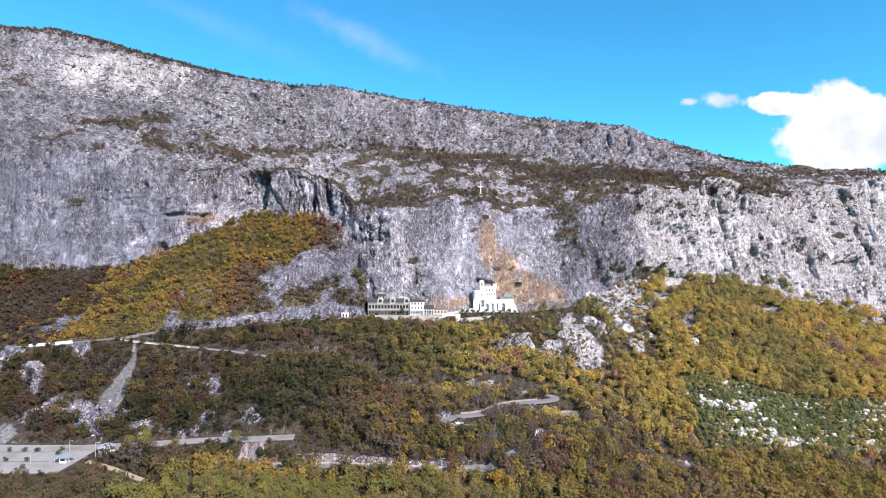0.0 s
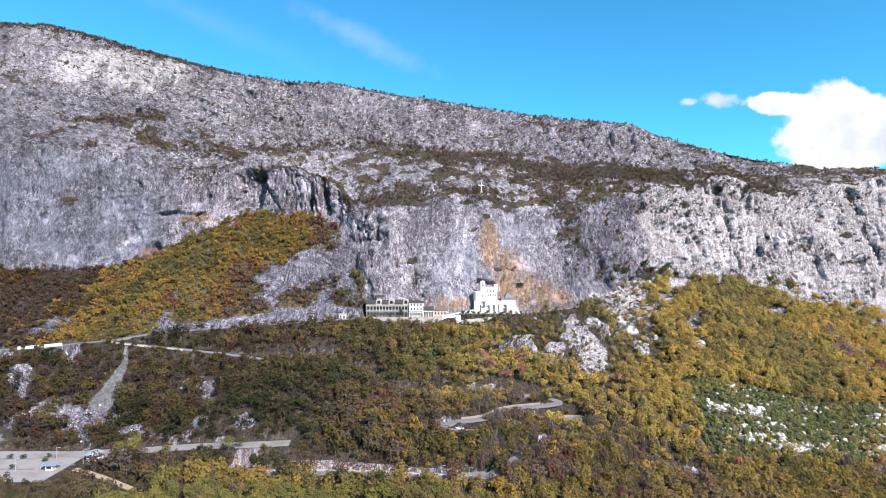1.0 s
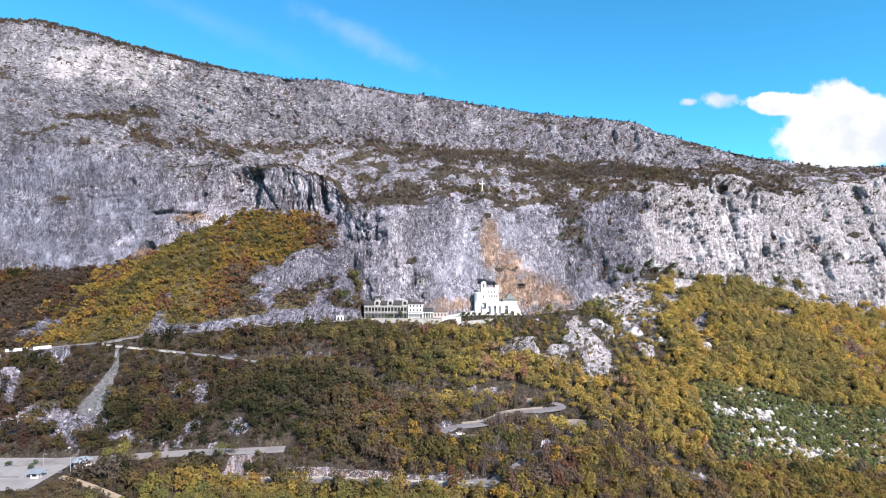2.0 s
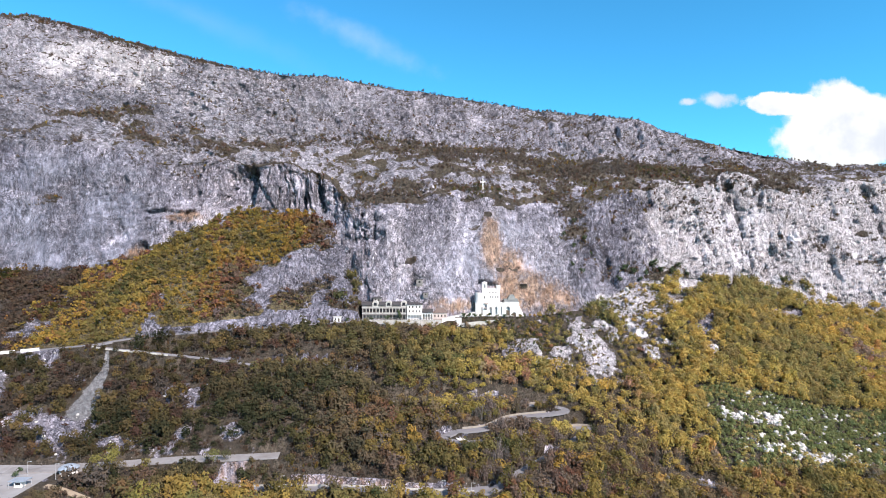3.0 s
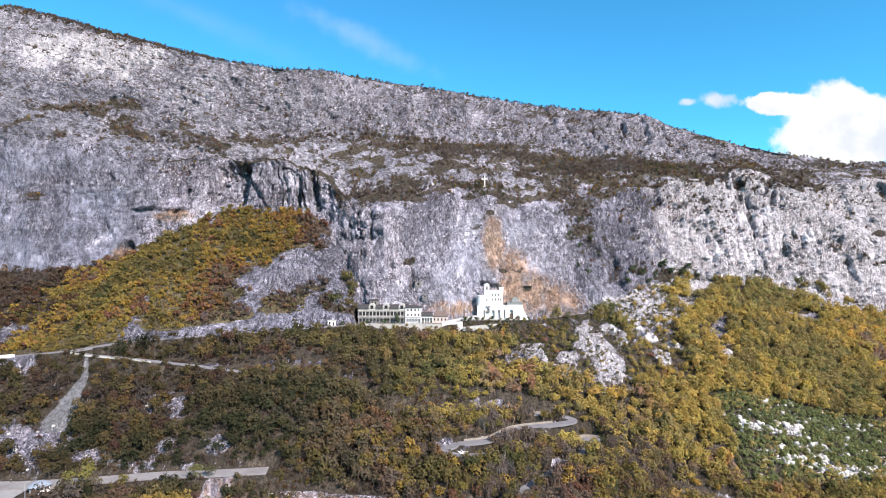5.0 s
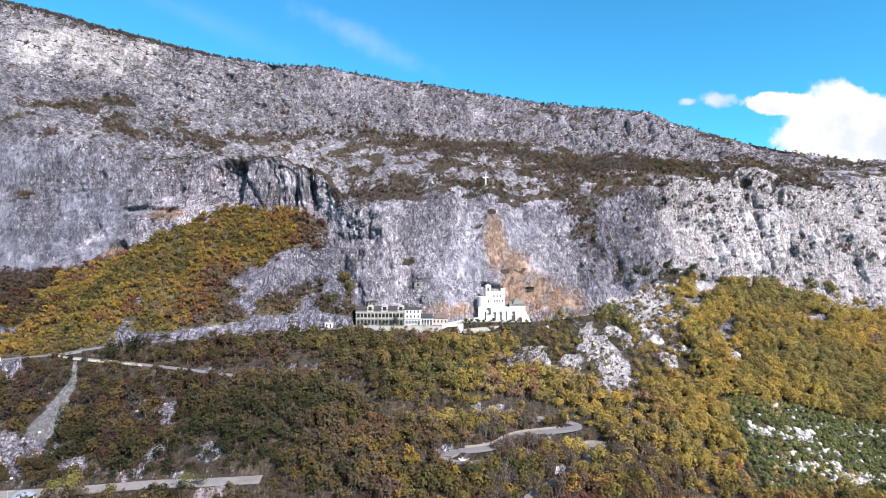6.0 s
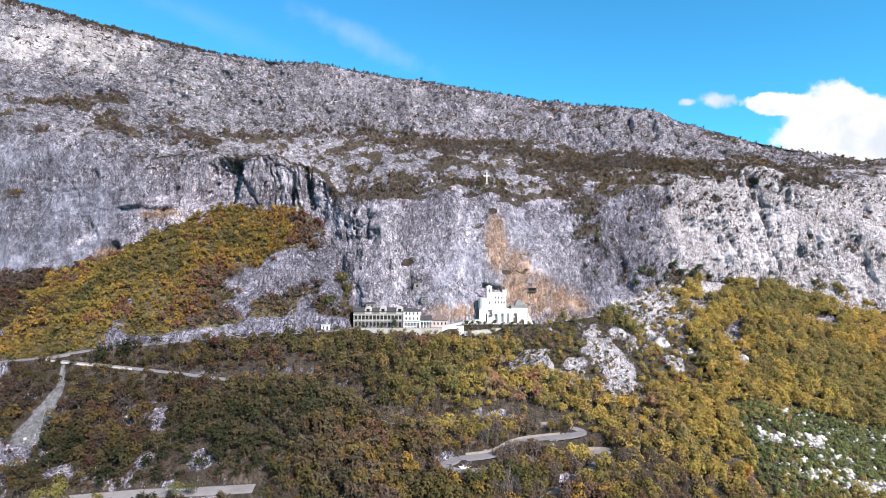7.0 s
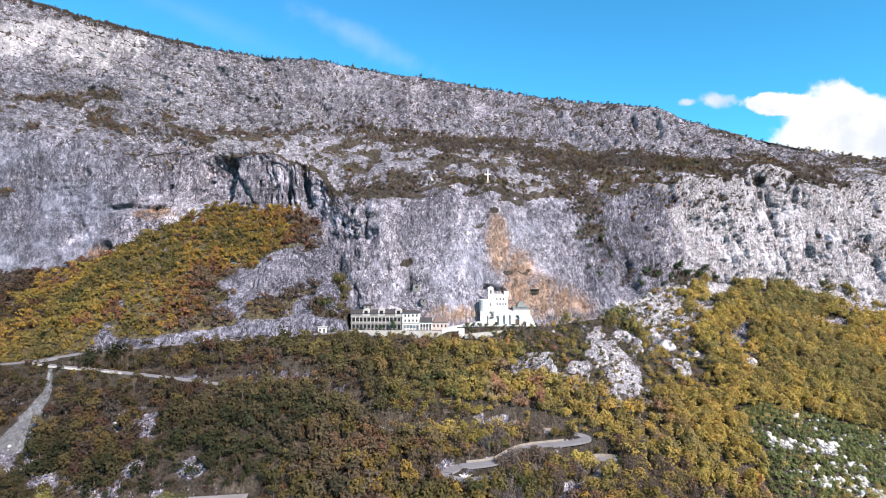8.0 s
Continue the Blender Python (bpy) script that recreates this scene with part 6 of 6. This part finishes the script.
parapet("road_3", 0.62, 0.97, 1, 0.7, PALE_STONE, "low pale wall along the lower road")
parapet("road_3", 0.04, 0.16, -1, 0.9, WHITEWASH, "low whitewashed wall inside the hairpin bend")
parapet("road_2", 0.62, 0.78, -1, 0.9, TAN_STONE, "low tan stone wall beside the hairpin bend")
parapet("road_2", 0.84, 0.99, 1, 0.9, TAN_STONE, "tan stone retaining wall above the hairpin road")
parapet("road_3", 0.20, 0.36, -1, 1.3, TAN_STONE, "low tan stone wall above the hairpin road")


def place_bushes(places, name, label, group, seed):
    """Dark evergreen bushes that cling to the rock: x and level on the sheet, width, height."""
    for n_, (x, lev, w, h) in enumerate(places):
        r_ = int(np.argmin(np.abs(LEVEL[:, 0] - lev)))
        c_ = int(np.argmin(np.abs(GX[r_] - x)))
        bush = new(name)
        bush.matrix_world = pose(GX[r_, c_], GY[r_, c_] - 0.4, GZ[r_, c_] - 0.3, 0, 0, seed * n_) @ Matrix.Diagonal((w, w, h, 1))
        tagged(bush, label, "bush", group)
        for nm, me in zip(("foliage", "stem"), garden[n_ % 2]):
            new(nm, me).parent = bush


place_bushes([(128, 6.10, 6, 5.5), (133, 6.16, 7, 6.5), (139, 6.10, 5, 5), (150, 6.06, 7, 7), (157, 6.14, 8, 7.5), (163, 6.07, 6, 6), (172, 6.05, 7, 6.5), (178, 6.10, 6, 5.5), (184, 6.03, 5, 4.5), (144, 6.02, 4.5, 4)], "cliff_bush", "dark evergreen bush at the foot of the sunlit cliff", "evergreen bushes on the cliff foot", 47)
place_bushes([(92, 6.35, 4, 4), (95, 6.5, 4.5, 5), (88, 6.62, 4, 4), (99, 6.28, 5, 5), (104, 6.55, 4, 4), (97, 6.75, 5, 4), (109, 6.42, 4, 4)], "cliff_bush", "dark bush clinging to the shaded cliff face", "bushes on the shaded cliff", 61)

# trees that stand on the bank before the upper car park road
for n_, (x, y_, w, h) in enumerate([(-156, 288.5, 6.5, 7.5), (-150, 290.0, 7.5, 9.5), (-145.5, 287.5, 6.0, 7.0), (-135, 290.5, 5.0, 5.0), (-106, 294.0, 6.5, 6.5), (-101, 296.5, 6.0, 5.5)]):
    tree = new("tree")
    tree.matrix_world = pose(x, y_, ground_at(x, y_) - 0.1, 0, 0, 50 * n_) @ Matrix.Diagonal((w, w, h, 1))
    tagged(tree, "olive broadleaf tree on the bank beside the pale road", "tree", "trees on the lower slope")
    new("crown", TREE_KINDS[n_ % 6][2 if n_ % 3 == 2 else 0]).parent = tree
    new("trunk", TREE_KINDS[n_ % 6][1]).parent = tree

# grey half-leafless trees between the turns of the hairpin
BARE_KINDS = []
for k in range(3):
    co, faces = crown(520, 9, 0.055, 760 + k, 1.05, 0.25)
    BARE_KINDS.append((array_mesh("crown", co, faces, [("tint", np.tile(PALETTE[6 + k % 2] * 0.95, (len(co), 1)))], [LEAVES]), array_mesh("branches", *twigs(150, 770 + k), (), [BARK]), array_mesh("trunk", *trunk(780 + k), (), [BARK])))
for n_, (x, y_, w, h) in enumerate([(26, 325.5, 7, 9), (30, 329, 8, 11), (34.5, 332, 7, 10.5), (39, 335, 8, 11), (44, 337, 7, 9), (31, 322, 6, 8), (49, 338.5, 6, 7), (36, 348, 6, 6), (28, 344, 7, 6), (20, 341, 6, 6), (46, 349.5, 5, 5), (12, 339, 6, 6), (55, 337, 6, 6), (60, 332, 7, 8), (66, 339.5, 6, 7)]):
    tree = new("tree")
    tree.matrix_world = pose(x, y_, ground_at(x, y_) - 0.1, 0, 0, 61 * n_) @ Matrix.Diagonal((w, w, h, 1))
    tagged(tree, "grey-brown half-leafless tree between the hairpin turns", "tree", "trees at the hairpin")
    for nm, me in zip(("crown", "branches", "trunk"), BARE_KINDS[n_ % 3]):
        new(nm, me).parent = tree

# dark posts along the back of the upper car park road
line = ROAD_LINES["road_4"]
for k in range(4, len(line) - 4, 5):
    x, y_, z = line[k] + np.array((0, ROADS["road_4"][0] / 2 - 0.4, 0))
    post = thing("guard_post", x, y_, z, "short dark timber guard post at the road's edge", "post", "guard posts along the road")
    part("post", prism(6, 0.2, 0.17, z - 0.2, z + 1.2, x, y_), TIMBER, post)
    part("cap", prism(6, 0.2, 0.05, z + 1.204, z + 1.34, x, y_), STEEL, post)


# ---- parked cars ----
TYRE = plain("tyre_rubber", (0.025, 0.025, 0.026), 0.9, 0.3, 6.0, 0.1)
CAR_DARK = plain("dark_car_paint", (0.035, 0.037, 0.045), 0.3, 0.2, 1.0, 0.02, 0.2)
CAR_SILVER = plain("silver_car_paint", (0.32, 0.33, 0.34), 0.3, 0.2, 1.0, 0.02, 0.4)
CAR_WHITE = plain("white_car_paint", (0.70, 0.70, 0.69), 0.35, 0.15, 1.0, 0.02)


def loft(outline, half, inset=0.0, base=0.0):
    """A body with that side outline (along y, up z), as wide as 2 * half, drawn in above base towards the roof."""
    bm_ = bmesh.new()
    sides = [[bm_.verts.new((s_ * (half - inset * max(0.0, z_ - base)), y_, z_)) for y_, z_ in outline] for s_ in (-1, 1)]
    bm_.faces.new(sides[0]), bm_.faces.new(sides[1][::-1])
    for k in range(len(outline)):
        m_ = (k + 1) % len(outline)
        bm_.faces.new((sides[0][k], sides[1][k], sides[1][m_], sides[0][m_]))
    bmesh.ops.recalc_face_normals(bm_, faces=bm_.faces)
    return bm_


def parked_car(x, y_, z, turn, paint, label, tall=1.0):
    car = tagged(new("parked_car"), label, "car", "parked cars")
    parts = [
        ("body", loft([(-2.05, 0.28), (-2.1, 0.62), (-1.95, 0.82), (1.2, 0.95), (2.0, 0.84), (2.1, 0.6), (2.05, 0.28)], 0.86), paint),
        ("cabin", loft([(-1.9, 0.84), (-1.55, 0.9 + 0.5 * tall), (0.35, 0.92 + 0.5 * tall), (1.15, 0.95)], 0.84, 0.22, 0.9), GLASS),
        ("roof", loft([(-1.6, 0.9 + 0.5 * tall), (-1.5, 0.97 + 0.5 * tall), (0.3, 0.99 + 0.5 * tall), (0.42, 0.92 + 0.5 * tall)], 0.76), paint),
    ]
    for a in (-1.3, 1.3):
        for b in (-0.76, 0.76):
            bm_ = bmesh.new()
            bmesh.ops.create_cone(bm_, cap_ends=True, segments=10, radius1=0.31, radius2=0.31, depth=0.2, matrix=Matrix.Translation((b, a, 0.31)) @ Matrix.Rotation(math.pi / 2, 4, "Y"))
            parts.append(("wheel", bm_, TYRE))
    for b in (-0.62, 0.62):
        parts.append(("tail_light", boxes((b - 0.16, b + 0.16, -2.12, -2.06, 0.6, 0.72)), TAIL_RED))
    for name_, bm_, mat_ in parts:
        part(name_, bm_, mat_, car)
    car.matrix_world = pose(x, y_, z, 0, 0, turn)
    return car


TAIL_RED = plain("red_lamp_glass", (0.28, 0.02, 0.02), 0.3, 0.1, 2.0, 0.02)
line = ROAD_LINES["road_1"]
for x, side_, turn, paint, label, tall in (
        (-113.5, 0.9, 4, CAR_SILVER, "silver car parked nose-in below the stone bank", 1.0), (-110.6, 0.9, -3, CAR_DARK, "dark car parked nose-in below the stone bank", 1.1),
        (-101.0, 0.9, 2, CAR_DARK, "dark car parked nose-in below the stone bank", 1.0), (-98.2, 0.9, -4, CAR_DARK, "dark car parked nose-in below the stone bank", 1.2),
        (-95.4, 0.9, 3, CAR_DARK, "dark car parked nose-in below the stone bank", 1.0), (-85.5, 0.8, 0, CAR_WHITE, "tall white van parked on the upper road", 2.0),
        (-168.5, 1.0, -68, CAR_WHITE, "white car parked along the upper road", 1.0), (-120.5, 0.9, 5, CAR_DARK, "dark car parked nose-in below the stone bank", 1.0)):
    k = int(np.argmin(np.abs(line[:, 0] - x)))
    parked_car(x, line[k, 1] + side_, line[k, 2] + 0.01, turn, paint, label, tall)

# far mountain behind the right-hand skyline
xs_, ys_ = np.linspace(1250, 3400, 90), np.linspace(2350, 3000, 26)
fx, fy = np.meshgrid(xs_, ys_)
crest_ = 514 + 26 * np.exp(-((fx - 1640) / 120) ** 2) - 0.02 * (fx - 1500) + 60 * smooth(fx, 1800, 2600)
fz = 60 + (crest_ - 60) * np.exp(-((fy - 2620) / 190) ** 2) * smooth(fx, 1250, 1560) + 9 * fbm(fx / 90, fy / 90, 0 * fx, 4, 91)
far = new("distant_ridge", grid_mesh("distant_ridge", fx, fy, fz, [("soil", np.full(fx.size, 0.95)), ("stain", np.zeros(fx.size)), ("gravel", np.zeros(fx.size)), ("grass", np.zeros(fx.size)), ("pale_and_sunlit", np.zeros(fx.size)), ("seep_and_shade", np.zeros(fx.size)), ("karst", np.zeros(fx.size)), ("slick", np.zeros(fx.size)), ("tuft", np.zeros(fx.size)), ("painted_shade", np.zeros(fx.size))], ROCK))
tagged(far, "dark wooded ridge far behind the skyline", "backdrop", kind="structure")


# small stone cells built on ledges of the cliff
def cliff_at(x, z):
    """The cliff's front at that height."""
    a_, b_ = (int(np.argmin(np.abs(LEVEL[:, 0] - q))) for q in (6.0, 7.0))
    k = np.argmin((GX[a_:b_] - x) ** 2 + (GZ[a_:b_] - z) ** 2)
    return float(GY[a_:b_].ravel()[k])


for x, z, w, h, mat in ((-15.7, 135.8, 4.2, 3.2, GREY_STONE), (-11.5, 128.6, 3.0, 1.8, GREY_STONE)):
    y = cliff_at(x, z) - 1.6
    cell = thing("cliff_cell", x, y, z, "small stone hermit's cell on a ledge of the cliff", "hut", "cells on the cliff")
    bm = storey(bmesh.new(), x - w / 2, x + w / 2, y, z, z + h, [(x, w * 0.16, z + h * 0.25, z + h * 0.75, True)])
    box(bm, x - w / 2, x + w / 2, y + 0.47, y + 4.0, z - 1.5, z + h)
    part("wall", bm, mat, cell)
    window(cell, x, w * 0.16, z + h * 0.25, z + h * 0.75, y, True)
    part("roof", boxes((x - w / 2 - 0.2, x + w / 2 + 0.2, y - 0.2, y + 4.0, z + h + 0.004, z + h + 0.25)), SLATE, cell)
x, z = 54.5, 133.6
y = cliff_at(x, z) - 1.4
lookout = thing("lookout", x, y, z, "dark timber lookout platform fixed to the stained cliff", "platform")
part("deck", boxes((x - 2.4, x + 2.4, y, y + 4.0, z, z + 0.3)), TIMBER, lookout)
part("rail", boxes((x - 2.4, x + 2.4, y, y + 0.1, z + 0.9, z + 1.05), (x - 2.4, x - 2.28, y, y + 0.12, z + 0.3, z + 0.9), (x - 0.06, x + 0.06, y, y + 0.12, z + 0.3, z + 0.9), (x + 2.28, x + 2.4, y, y + 0.12, z + 0.3, z + 0.9)), TIMBER, lookout)
part("roof", boxes((x - 2.6, x + 2.6, y - 0.2, y + 4.0, z + 2.2, z + 2.4)), SLATE, lookout)
part("back_wall", boxes((x - 2.4, x + 2.4, y + 1.6, y + 4.0, z + 0.304, z + 2.196)), TIMBER, lookout)
